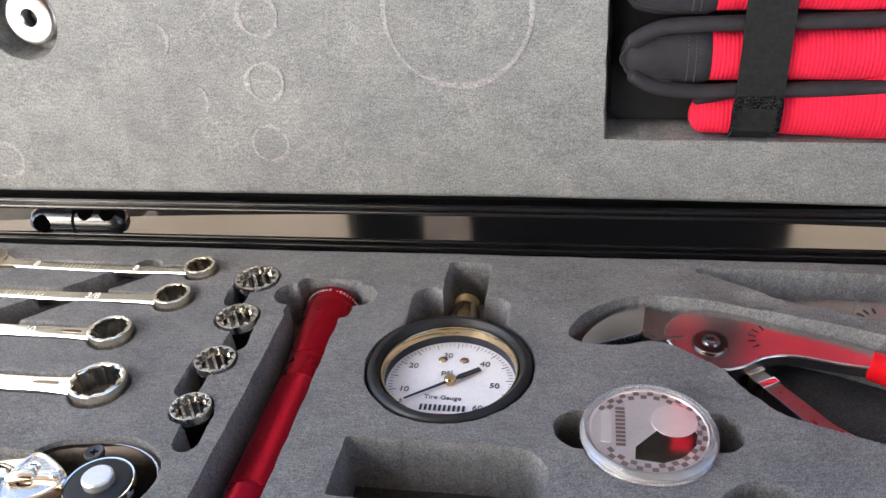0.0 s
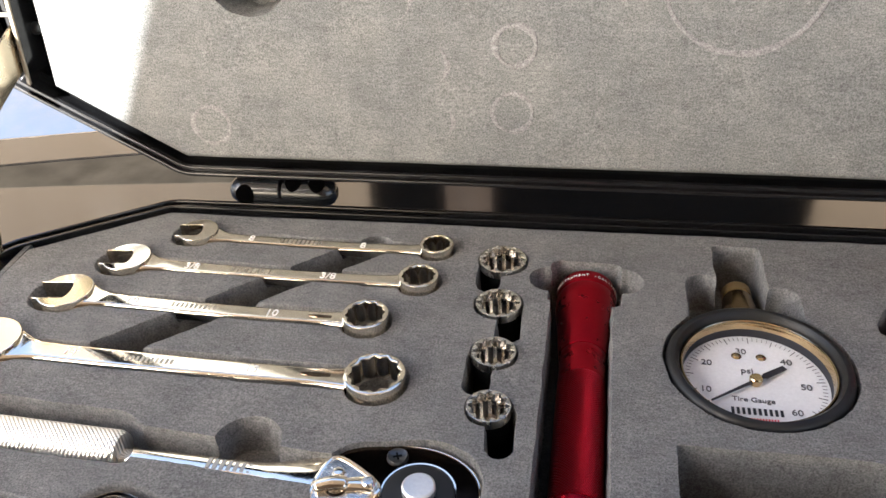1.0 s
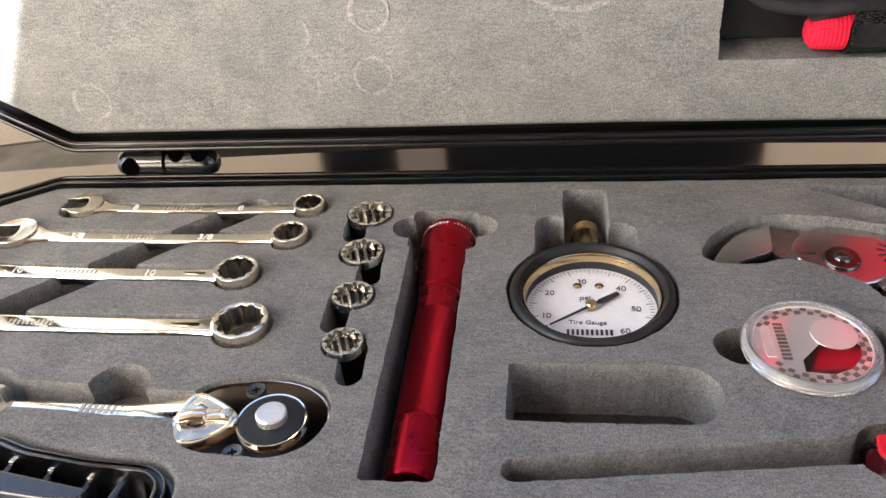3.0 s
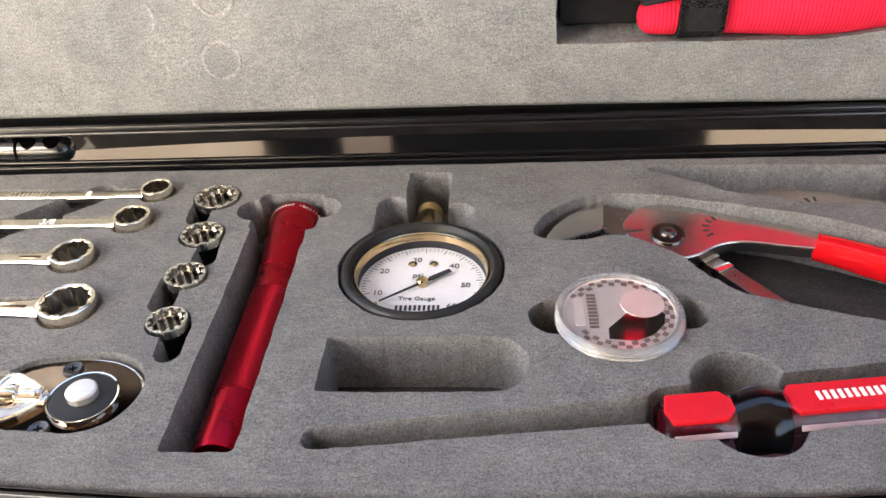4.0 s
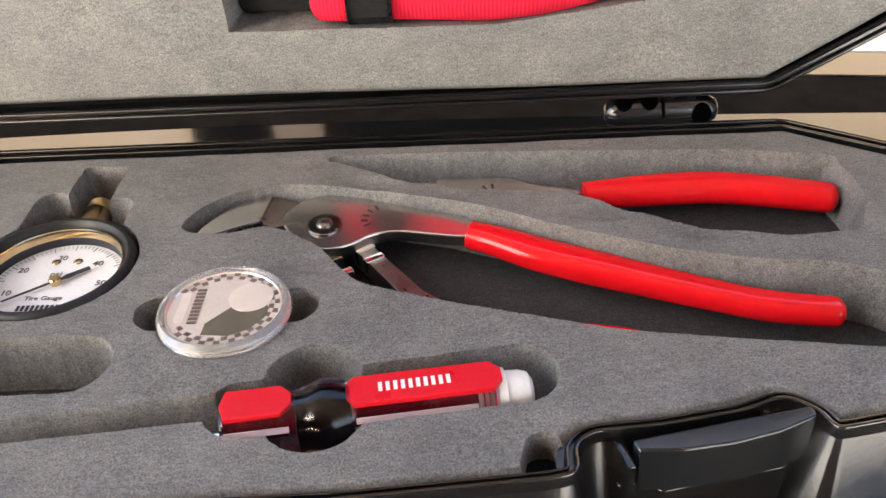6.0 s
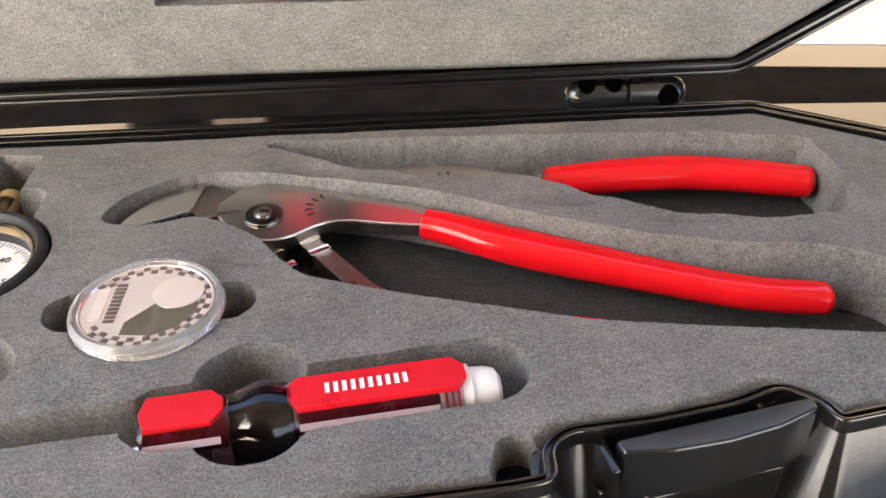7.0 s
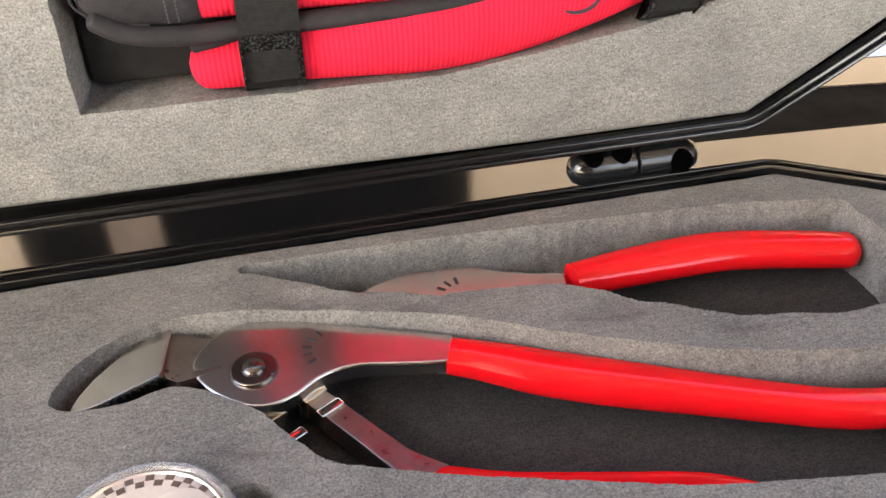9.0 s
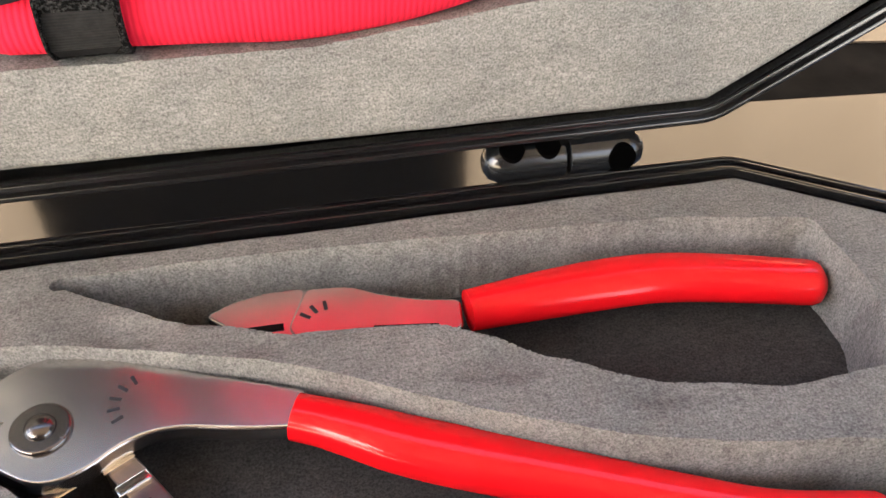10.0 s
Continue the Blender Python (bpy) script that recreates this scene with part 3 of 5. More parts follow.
part("inner_rim", ring(inset(BASE, 0.00222, 0.00202), inset(BASE, 0.0040, 0.0030), -0.006, 0.0004, 0.0007), RIM, case, "black inner sealing lip")
part("rim_ledge", ring(inset(BASE, 0.0041, 0.0031), inset(BASE, 0.0072, 0.0052), -0.012, -0.0035), RIM, case)
FOAM_OUT = [(min(max(x, X0 - 0.3195), X0 + 0.3195), y) for x, y in inset(BASE, 0.0058, 0.0037)]
foam_sheet("base_foam", FOAM_OUT, pockets_base(), X0 - 0.325, X0 + 0.325, -0.116, 0.092, 0.00060, -0.027, case, "grey foam inlay cut out for each tool", FOAM)
for s in (-1, 1):
    part("end_wall", block(X0 + s * 0.3195 - 0.0012, X0 + s * 0.3195 + 0.0012, -0.066, 0.0495, -0.03, -0.0008), FOAM, case)
    for y in (0.0, -0.03):
        part("rib", block(X0 + s * 0.335 - 0.0135, X0 + s * 0.335 + 0.0135, y - 0.0012, y + 0.0012, -0.03, -0.004, 0.0004), BLACK, case)

# black plugs fill the cut-outs below their upper walls
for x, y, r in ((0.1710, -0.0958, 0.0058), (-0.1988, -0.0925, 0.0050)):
    part("cut_out_plug", prism(circle(r, 24, x, y), -0.024, -0.0085), TRIMBLACK, case, "black plug in the cut-out beside a catch")

TURN = pose(X0, 0, 0, 0, 0, 0.65) @ pose(-X0, 0, 0)
LID = TURN @ pose(0, 0.0892, 0, 84.57, 0, 0)
HALF_LID = [(0.0, 0.0127), (0.2630, 0.0127), (0.344, 0.0570), (0.349, 0.078), (0.349, 0.198), (0.30, 0.226), (0.0, 0.226)]
LIDOUT = filleted(both_sides(HALF_LID), 0.005)
lid = thing("case_lid", "open black lid lined with grey foam", "", LID)
lid.parent = case
part("lid_shell", wall_loop(LIDOUT, 0.0032, -0.046, 0.0), SHELL, lid, "glossy black upper shell")
part("lid_back", prism(grown(LIDOUT, -0.002), -0.0485, -0.030), TRIMBLACK, lid)
part("lid_rim", wall_loop(grown(LIDOUT, 0.0012), 0.0018, -0.010, 0.0028, 0.0005), RIM, lid, "black rim of the lid")
part("inner_rim", wall_loop(grown(LIDOUT, -0.00062), 0.0022, -0.010, 0.0012, 0.0004), RIM, lid, "black inner lip of the lid")
part("lid_rim", wall_loop(grown(LIDOUT, -0.0024), 0.0030, -0.010, -0.0070), TRIMBLACK, lid)
LID_FOAM = [(X0, 0.0186), (X0 + 0.080, 0.0178), (X0 + 0.160, 0.0164), (X0 + 0.2618, 0.0162), (X0 + 0.3195, 0.0490), (X0 + 0.3195, 0.150), (X0 + 0.295, 0.168),
            (X0 - 0.295, 0.168), (X0 - 0.3195, 0.150), (X0 - 0.3195, 0.0508), (X0 - 0.2618, 0.0186)]


def pockets_lid():
    P = [(lambda X, Y: poly_d(X, Y, [(0.0585, 0.0478), (0.170, 0.0466), (0.205, 0.0503), (0.240, 0.0551), (0.262, 0.0600), (0.300, 0.0720), (0.300, 0.165), (0.0585, 0.165)]), 0.024, 0.0011),
         (lambda X, Y: np.hypot(X + 0.1965, Y - 0.101) - 0.0172, 0.016, 0.0010)]
    return P


foam_sheet("lid_foam", LID_FOAM, pockets_lid(), X0 - 0.324, X0 + 0.324, 0.016, 0.2105, 0.0011, -0.026, lid, "speckled grey foam lining, front light put into its paler colour, with pressed ring marks", LIDFOAM)


def mark(x, y, r, w, a0=0, a1=360):
    """A faint ring worn into the lid's foam."""
    bm = bmesh.new()
    n = max(8, int((a1 - a0) / 8))
    rows = []
    for i in range(n + 1):
        t = radians(a0 + (a1 - a0) * i / n)
        k = w * (0.75 + 0.25 * math.sin(t * 3 + x * 90)) * (1 if a1 - a0 >= 360 else math.sin(math.pi * (i + 0.3) / (n + 0.6)))
        rows.append([bm.verts.new(((r + d) * math.cos(t), (r + d) * math.sin(t), z)) for d, z in ((-k, -0.0004), (-k * 0.5, 0.0001), (k * 0.5, 0.0001), (k, -0.0004))])
    for p, q in zip(rows, rows[1:]):
        for i in range(3):
            bm.faces.new((p[i], p[i + 1], q[i + 1], q[i]))
    bmesh.ops.recalc_face_normals(bm, faces=bm.faces)
    part("pressed_mark", moved(bm, pose(x, y, 0.0002)), PRESSED, lid)


for x, y, r in ((-0.0875, 0.0725, 0.0082), (-0.0885, 0.0445, 0.0082), (-0.0870, 0.1010, 0.0085), (-0.2215, 0.0355, 0.0085)):
    mark(x, y, r, 0.0017)
mark(-0.002, 0.1010, 0.0305, 0.0021)
for x, y, r in ((-0.1235, 0.0640, 0.0085), (-0.1200, 0.0400, 0.0068), (-0.1385, 0.0910, 0.0095)):
    mark(x, y, r, 0.0017, -60, 60)
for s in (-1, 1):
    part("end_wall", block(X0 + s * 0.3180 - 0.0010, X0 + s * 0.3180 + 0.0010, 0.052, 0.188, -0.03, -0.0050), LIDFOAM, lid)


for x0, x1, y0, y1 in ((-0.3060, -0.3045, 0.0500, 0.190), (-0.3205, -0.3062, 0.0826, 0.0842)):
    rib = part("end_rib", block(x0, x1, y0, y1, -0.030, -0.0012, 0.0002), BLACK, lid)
    # the pale strip paints the sun's gleam along the rib
    part("rib_edge", block(x0 - 0.0001, x1 + 0.0001, y0, y1, -0.0011, 0.0004, 0.0004), PALEEDGE, rib, "pale strip standing in for sun on the rib's edge")


def hinge(o):
    """A barrel hinge; o is the side of the case that it stands on."""
    ob = thing("hinge", "black moulded plastic case hinge", "", TURN @ pose(X0 + o * 0.2175, 0.0915, 0.0036))
    ob.parent = case
    turn = pose(0, 0, 0, 0, 90, 0)
    R = 0.0066

    def bore(name, x, a, r, parent):
        hole = lathe([(0, 0.0002), (r * 0.8, 0.0003), (r * 0.92, 0.0004), (r, -0.0022)], 20)
        part(name, moved(hole, pose(x, -R * math.sin(radians(a)), R * math.cos(radians(a)), a, 0, 0)), DARKGLASS, parent)
    for s in (-1, 1):
        prof = [(0, s * 0.0252), (0.0026, s * 0.0249), (0.0048, s * 0.0236), (0.0062, s * 0.0208), (R, s * 0.0178), (R, s * 0.0009), (R - 0.0005, s * 0.0005), (0, s * 0.0005)]
        k = part("knuckle", lathe(prof, 32, turn), LEVER, ob)
        if s == o:
            bore("bore", o * 0.0165, 82, 0.0046, k)
            for xx in (0.0035, 0.0125):
                part("lug", block(o * xx - 0.0018, o * xx + 0.0018, -0.0020, 0.0050, 0.0050, 0.0105, 0.0005), BLACK, ob)
        else:
            for xx in (0.0060, 0.0170):
                bore("bore", -o * xx, 26, 0.0040, k)
            for xx in (0.0080, 0.0160):
                part("lug", block(-o * xx - 0.0022, -o * xx + 0.0022, -0.0070, -0.0020, -0.0078, -0.0030, 0.0005), BLACK, ob)
    return ob


hinge(-1)
hinge(1)


def stay():
    """The folding metal stay at the lid's end."""
    ob = thing("lid_stay", "folding steel lid stay with a round pivot", "", None)
    ob.parent = case
    lo, mid, hi = Vector((-0.3035, 0.0260, -0.0080)), Vector((-0.3050, 0.0480, 0.0510)), Vector((-0.3052, 0.1055, 0.0728))

    def arm(a, b, w, x, h=0.0006):
        d = (b - a)
        ln = d.length
        q = d.to_track_quat("X", "Z").to_matrix().to_4x4()
        bm = prism(filleted([(-w * 0.6, -w), (ln + w * 0.6, -w), (ln + w * 0.6, w), (-w * 0.6, w)], w * 0.9), -h, h, 0.0002)
        side = Matrix.Rotation(radians(90), 4, "X")
        return moved(bm, Matrix.Translation(a + Vector((x, 0, 0))) @ q @ side)
    part("lower_arm", arm(lo, mid, 0.0056, 0.0, 0.0011), WARMSTEEL, ob)
    part("upper_arm", arm(mid, hi, 0.0090, -0.0034), WARMSTEEL, ob)
    part("foot", arm(lo, lo + Vector((-0.0035, -0.0035, -0.0110)), 0.0040, 0.0002, 0.0009), WARMSTEEL, ob)
    d = (mid - lo).normalized()
    for k, wd in enumerate((0.0044, 0.0020, 0.0030, 0.0014, 0.0026)):
        c = lo + d * (0.0170 + 0.0026 * k)
        part("stamped_stroke", moved(block(-0.00012, 0.00012, -wd / 2, wd / 2, -0.0004, 0.0004), Matrix.Translation(c + Vector((0.00112, 0, 0))) @ pose(0, 0, 0, -20, 0, 0)), DARKSTEEL, ob)
    disc = lathe([(0, 0.0034), (0.0016, 0.0031), (0.0027, 0.0020), (0.0029, 0.0010), (0.0106, 0.0010), (0.0113, 0.0005), (0.0113, -0.0012), (0, -0.0012)], 36, Matrix.Translation(mid + Vector((0.0012, 0, 0))) @ pose(0, 0, 0, 0, 90, 0))
    p = part("pivot", disc, WARMSTEEL, ob)
    for k in range(3):
        r = 0.0118 - 0.0008 * k
        part("spring_coil", lathe([(r, 0.0), (r + 0.0005, 0.0003), (r, 0.0006), (r - 0.0006, 0.0003), (r, 0.0)], 40, Matrix.Translation(mid + Vector((-0.0012 - 0.0007 * k, 0, 0.0012))) @ pose(0, 0, 0, 0, 90, 0)), DARKSTEEL, ob, "dark coil spring behind the pivot")
    for s in (-1, 1):
        part("hole", moved(lathe([(0, 0.0012), (0.0013, 0.0012), (0.0014, 0.0)], 14), Matrix.Translation(mid + Vector((0.0012, s * 0.0012, s * 0.0058))) @ pose(0, 0, 0, 0, 90, 0)), TRIMBLACK, p)
    part("rivet", moved(lathe([(0, 0.0030), (0.0018, 0.0026), (0.0028, 0.0012), (0.0028, -0.004), (0, -0.004)], 20), Matrix.Translation(hi) @ pose(0, 0, 0, 0, 90, 0)), DARKSTEEL, ob)
    part("bracket", block(-0.3110, -0.3085, 0.0950, 0.1180, 0.050, 0.100, 0.0006), BLACK, ob)
    part("rivet", moved(lathe([(0, 0.0020), (0.0014, 0.0018), (0.0022, 0.0006), (0.0022, -0.003), (0, -0.003)], 20), Matrix.Translation(lo) @ pose(0, 0, 0, 0, 90, 0)), STEEL, ob)


stay()


def latch(s):
    """A draw catch in its notch; s is the side."""
    ob = thing("latch", "glossy black plastic draw catch, opened", "", TURN @ pose(X0 + s * 0.1945, -0.0872, 0.0, 0, 0, s * 11.0))
    ob.parent = case
    body = part("latch_body", prism(filleted([(-0.031, -0.006), (0.031, -0.006), (0.031, 0.0042), (-0.031, 0.0042)], 0.002), -0.034, -0.0125, 0.001), BLACK, ob)
    part("back_plate", block(-0.0300, 0.0300, 0.0026, 0.0044, -0.034, -0.0030, 0.0004), BLACK, ob)
    part("hinge_wire", lathe([(0, -0.029), (0.0004, -0.029), (0.0004, 0.029), (0, 0.029)], 12, pose(0, 0.0022, -0.0032, 0, 90, 0)), STEEL, ob)
    for q in (-1, 1):
        part("cheek", block(q * 0.0285 - 0.0012, q * 0.0285 + 0.0012, -0.0085, 0.0030, -0.034, -0.0022, 0.0006), BLACK, ob)
    for xx in (-0.0130, 0.0020, 0.0165):
        d = part("divider", block(xx - 0.0011, xx + 0.0011, -0.0050, 0.0024, -0.030, -0.0045, 0.0005), BLACK, body)
        part("stud", block(xx - 0.0011, xx + 0.0011, -0.0006, 0.0016, -0.0052, -0.0036, 0.0005), CHROME, d, "small bright metal clip")
    dx, dy = (0.0, -0.002) if s > 0 else (-0.0045, -0.0065)
    arc = [(-0.0265, 0.0), (-0.0260, -0.0040), (-0.0140, -0.0066), (0.0, -0.0075), (0.0140, -0.0066), (0.0260, -0.0040), (0.0265, 0.0)]
    part("lever", moved(prism(filleted(arc, 0.0012), -0.0150, 0.0010, 0.0012, 3), pose(dx, dy, 0)), LEVER, ob, "curved satin black lever")
    part("lever_tail", moved(prism(filleted([(-0.021, -0.0015), (-0.019, -0.0065), (0.019, -0.0065), (0.021, -0.0015)], 0.002), -0.040, -0.0152, 0.001), pose(dx, dy, 0)), BLACK, ob)
    return ob


latch(1)
latch(-1)


# ---- tools in the base ----
def wrench(a, b, r, mark):
    a, b = Vector((*a, 0)), Vector((*b, 0))
    ln = (b - a).length
    ang = math.degrees(math.atan2((b - a).y, (b - a).x))
    ob = thing("combination_wrench", "polished chrome combination wrench lying in its foam pocket", "wrench", pose(a.x, a.y, 0, 0, 0, ang), "wrenches in the case")
    star = [(ln + r * (0.82 if i % 2 else 0.72) * math.cos(math.pi * i / 12), r * (0.82 if i % 2 else 0.72) * math.sin(math.pi * i / 12)) for i in range(24)]
    part("box_end", ring(circle(r, 24, ln), star, -0.0052, 0.0036, 0.0009), CHROME, ob, "twelve-point ring end")
    # open end, turned by fifteen degrees
    R, g, tilt = r * 1.20, r * 0.58, radians(187)
    out = []
    for k in range(25):
        t = radians(34) + radians(292) * k / 24
        out.append((R * math.cos(t) * 1.04, R * math.sin(t)))
    tip = [(R * 1.14, -g), (-R * 0.05, -g)] + [(-R * 0.05 - g * 0.35 * math.sin(radians(q)), -g * math.cos(radians(q))) for q in (30, 60, 90, 120, 150)] + [(-R * 0.05, g), (R * 1.14, g)]
    pts = [(x * math.cos(tilt) - y * math.sin(tilt), x * math.sin(tilt) + y * math.cos(tilt)) for x, y in out + tip]
    part("open_end", prism(pts, -0.0046, 0.0028, r * 0.19, 4), CHROME, ob, "open jaw end")
    w = r * 0.44
    x1, x2 = R * 0.30, ln - r * 0.90

    def ease(v):
        v = min(1.0, max(0.0, v))
        return v * v * (3 - 2 * v)

    def top_at(x):
        t = (x - R * 0.86) / (x2 - R * 0.86)
        return 0.0008 - 0.0010 * math.sin(math.pi * min(1, max(0, (t - 0.02) / 0.96))) ** 0.5 + 0.0012 * (1 - ease((x - R * 0.5) / (R * 1.1)))
    bm = bmesh.new()
    rows = []
    for i in range(34):
        x = x1 + (x2 - x1) * (i / 33) ** 1.6
        t = (x - x1) / (x2 - x1)
        ww = w * (1.0 - 0.14 * t) + (R * 0.84 - w) * (1 - ease((x - x1) / (R * 1.45))) + w * 0.30 * (1 - ease((x2 - x) / (r * 1.1)))
        zt = top_at(x)
        e = 0.0013 + 0.0010 * (1 - ease((x - x1) / (R * 1.6)))
        prof = [(-ww, -0.0042), (-ww, zt - e), (-ww * 0.93, zt - e * 0.42), (-ww * 0.80, zt - e * 0.10), (-ww * 0.60, zt), (ww * 0.60, zt), (ww * 0.80, zt - e * 0.10), (ww * 0.93, zt - e * 0.42), (ww, zt - e), (ww, -0.0042)]
        rows.append([bm.verts.new((x, y, z)) for y, z in prof])
    for p, q in zip(rows, rows[1:]):
        for i in range(9):
            bm.faces.new((p[i], p[i + 1], q[i + 1], q[i]))
    bm.faces.new(rows[0])
    bm.faces.new(rows[-1][::-1])
    bmesh.ops.recalc_face_normals(bm, faces=bm.faces)
    sh = part("shank", bm, CHROME, ob)

    def top(f):
        return top_at(ln * f)
    bars(ln * 0.44, 0, top(0.44) - 0.00022, 0.019, 0.0026, ENGRAVED, sh)
    if r > 0.008:
        # no hollow here: a thin dark sliver carries the groove's shade as colour
        slot = prism([(ln * 0.87 + ln * 0.052 * math.cos(2 * math.pi * k / 20), r * 0.09 * math.sin(2 * math.pi * k / 20)) for k in range(20)], -0.002, top(0.87) + 0.00012)
        part("groove", slot, DIMCHROME, sh, "dark sliver drawn for a shallow groove")
    for f in (0.23, 0.70):
        if mark:
            part("size_mark", moved(text_bm(mark, 0.0052, 0.00015), pose(ln * f, 0, top(f))), WHITEINK, sh, "size number")
        else:
            part("size_mark", moved(lathe([(0, 0.0002), (0.0011, 0.0002), (0.0011, 0.0)], 14), pose(ln * f, 0, top(f) - 0.0001)), WHITEINK, sh)
    return ob


for w in WRENCHES:
    wrench(*w)


def socket(x, y, r):
    ob = thing("socket", "polished chrome twelve-point socket standing in the foam", "socket", pose(x, y, 0), "sockets in the case")
    n = 48
    star = []
    for i in range(n):
        q = r * (0.93 if i % 4 in (0, 1) else 0.76)
        star.append((q * math.cos(2 * math.pi * i / n), q * math.sin(2 * math.pi * i / n)))
    part("rim", ring(circle(r, n), star, -0.0024, 0.0010, 0.0003), SATIN, ob, "bright fluted chrome rim")
    # shade between the flutes is painted as dark steel behind bright ridges
    bore = part("bore", ring(circle(r * 0.955, n), circle(r * 0.90, n), -0.0125, -0.00245), DARKSTEEL, ob, "socket bore with the shade between flutes in its colour")
    for k in range(12):
        part("flute", moved(block(r * 0.74, r * 0.93, -r * 0.085, r * 0.085, -0.0095, -0.00245, r * 0.03), pose(0, 0, 0, 0, 0, 30 * k + 4)), SATIN, bore)
    # the foam slot's shade is put into the sleeve as black
    part("sleeve", ring(circle(r * 0.975, n), circle(r * 0.955, n), -0.019, -0.00245), TRIMBLACK, ob, "lower sleeve with the slot's shade in its black colour")
    part("drive_end", lathe([(0, -0.0095), (r * 0.95, -0.0095), (r * 0.95, -0.018), (0, -0.018)], 24), SATIN, ob)
    return ob


for (x, y), r in SOCKETS:
    socket(x, y, r)


def torch():
    ob = thing("flashlight", "small dark red anodised aluminium flashlight in a foam slot", "flashlight", pose(-0.0553, 0.0485, -0.0132, 90, 0, 0))
    part("head", lathe([(0, 0.0), (0.0104, 0.0), (0.0116, 0.0006), (0.0118, 0.0016), (0.0118, 0.0060), (0.0114, 0.0066), (0.0114, 0.0072), (0.0117, 0.0078), (0.0116, 0.012), (0.0098, 0.030), (0.0090, 0.0395), (0.0088, 0.0400), (0, 0.0400)], 48), ANOD, ob)
    part("collar", lathe([(0.0084, 0.0400), (0.0087, 0.0404), (0.0087, 0.0430), (0.0084, 0.0436), (0.0084, 0.0540), (0, 0.0540)], 48), ANOD, ob)
    part("grip", lathe([(0.0083, 0.0540), (0.0086, 0.0545), (0.0086, 0.1080), (0.0083, 0.1085), (0, 0.1085)], 48), KNURL, ob, "knurled red grip")
    part("tail_cap", lathe([(0.0082, 0.1085), (0.0086, 0.1090), (0.0086, 0.1310), (0.0079, 0.1330), (0, 0.1330)], 48), ANOD, ob)
    letters = []
    word = "INSTRUMENT -CALIFORNIA"
    for i, ch in enumerate(word):
        if ch == " ":
            continue
        a = -(i - 9.0) * 7.6
        letters.append(moved(text_bm(ch, 0.0018, 0.00008), pose(0, 0, 0, 0, 0, a) @ pose(0, 0.01185, 0.0038, -90, 0, 0)))
    part("lettering", joined(letters), WHITEINK, ob, "small white engraved lettering", smooth=False)


torch()


def gauge():
    gx, gy = GAUGE
    ob = thing("tire_gauge", "round tire pressure gauge with black rubber boot and brass stem", "gauge", pose(gx, gy, 0))
    part("boot", lathe([(0.0256, -0.0040), (0.0258, -0.0018), (0.0264, -0.0002), (0.0274, 0.0008), (0.0286, 0.0009), (0.0297, 0.0003), (0.0304, -0.0010), (0.0307, -0.0030), (0.0304, -0.0060), (0.0298, -0.018), (0, -0.018)], 64), RUBBER, ob, "black rubber boot")
    part("bezel", lathe([(0.0257, -0.0042), (0.0256, -0.0026), (0.0252, -0.0018), (0.0247, -0.0020), (0.0244, -0.0030), (0.0243, -0.0052)], 64), BRASS, ob, "polished brass bezel")
    # black ring paints the shade under the bezel, above the dial
    part("bezel_shade_ring", lathe([(0.02435, -0.0050), (0.02425, -0.0096)], 64), INK, ob)
    face = part("dial", lathe([(0, -0.0086), (0.0242, -0.0086), (0.0242, -0.0100), (0, -0.0100)], 64), DIAL, ob, "white dial with black numerals")
    ticks = []
    for i in range(61):
        a = 216 - i * 252 / 60
        big = i % 5 == 0
        r0 = 0.0203 if big else 0.0216
        ticks.append(moved(block(r0, 0.0232, -0.00011 if big else -0.00006, 0.00011 if big else 0.00006, -0.00855, -0.0084), pose(0, 0, 0, 0, 0, a)))
    part("scale", joined(ticks), GREYINK, face, smooth=False)
    for txt, x, y, s in (("10", -0.0160, -0.0050, 0.0043), ("20", -0.0148, 0.0080, 0.0043), ("30", -0.0030, 0.0148, 0.0043), ("40", 0.0112, 0.0108, 0.0046), ("50", 0.0158, -0.0008, 0.0043), ("60", 0.0112, -0.0128, 0.0043), ("psi", -0.0020, 0.0052, 0.0044), ("Tire Gauge", -0.0015, -0.0085, 0.0034)):
        part("writing", moved(text_bm(txt, s * 0.9, 0.00008), pose(x * 1.04, y * 1.04, -0.0084, 0, 0, -1)), GREYINK, face, smooth=False)
    bars(-0.0010, -0.0142, -0.00855, 0.0172, 0.0028, INK, face)
    bars(0.0000, -0.0178, -0.00855, 0.0110, 0.0010, REDPLATE, face, 6)
    for x in (-0.0048, 0.0035):
        part("screw", lathe([(0, 0.0007), (0.0013, 0.0005), (0.0018, 0.0), (0, -0.0002)], 18, pose(x, 0.0130, -0.0085)), BRASS, face)
    part("stop_pin", lathe([(0, 0.0010), (0.0006, 0.0008), (0.0006, 0.0), (0, 0.0)], 12, pose(-0.0165, -0.0118, -0.0085)), BRASS, face)
    a = 36
    nd = prism([(-0.0190, -0.00028), (0.0, -0.0006), (0.0030, -0.0006), (0.0042, -0.0012), (0.0128, -0.0010), (0.0128, 0.0010), (0.0042, 0.0012), (0.0030, 0.0006), (0.0, 0.0006), (-0.0190, 0.00028)], 0.0, 0.0004)
    part("needle", moved(nd, pose(0, -0.0004, -0.0074, 0, 0, a)), INK, ob)
    part("hub", lathe([(0, 0.0019), (0.0018, 0.0018), (0.0022, 0.0013), (0.0022, 0.0), (0.0016, -0.002), (0, -0.002)], 28, pose(0, -0.0004, -0.0074)), BRASS, ob, "brass needle hub")
    stem = pose(-0.0006, 0.028, -0.0105, -90, 0, 0)
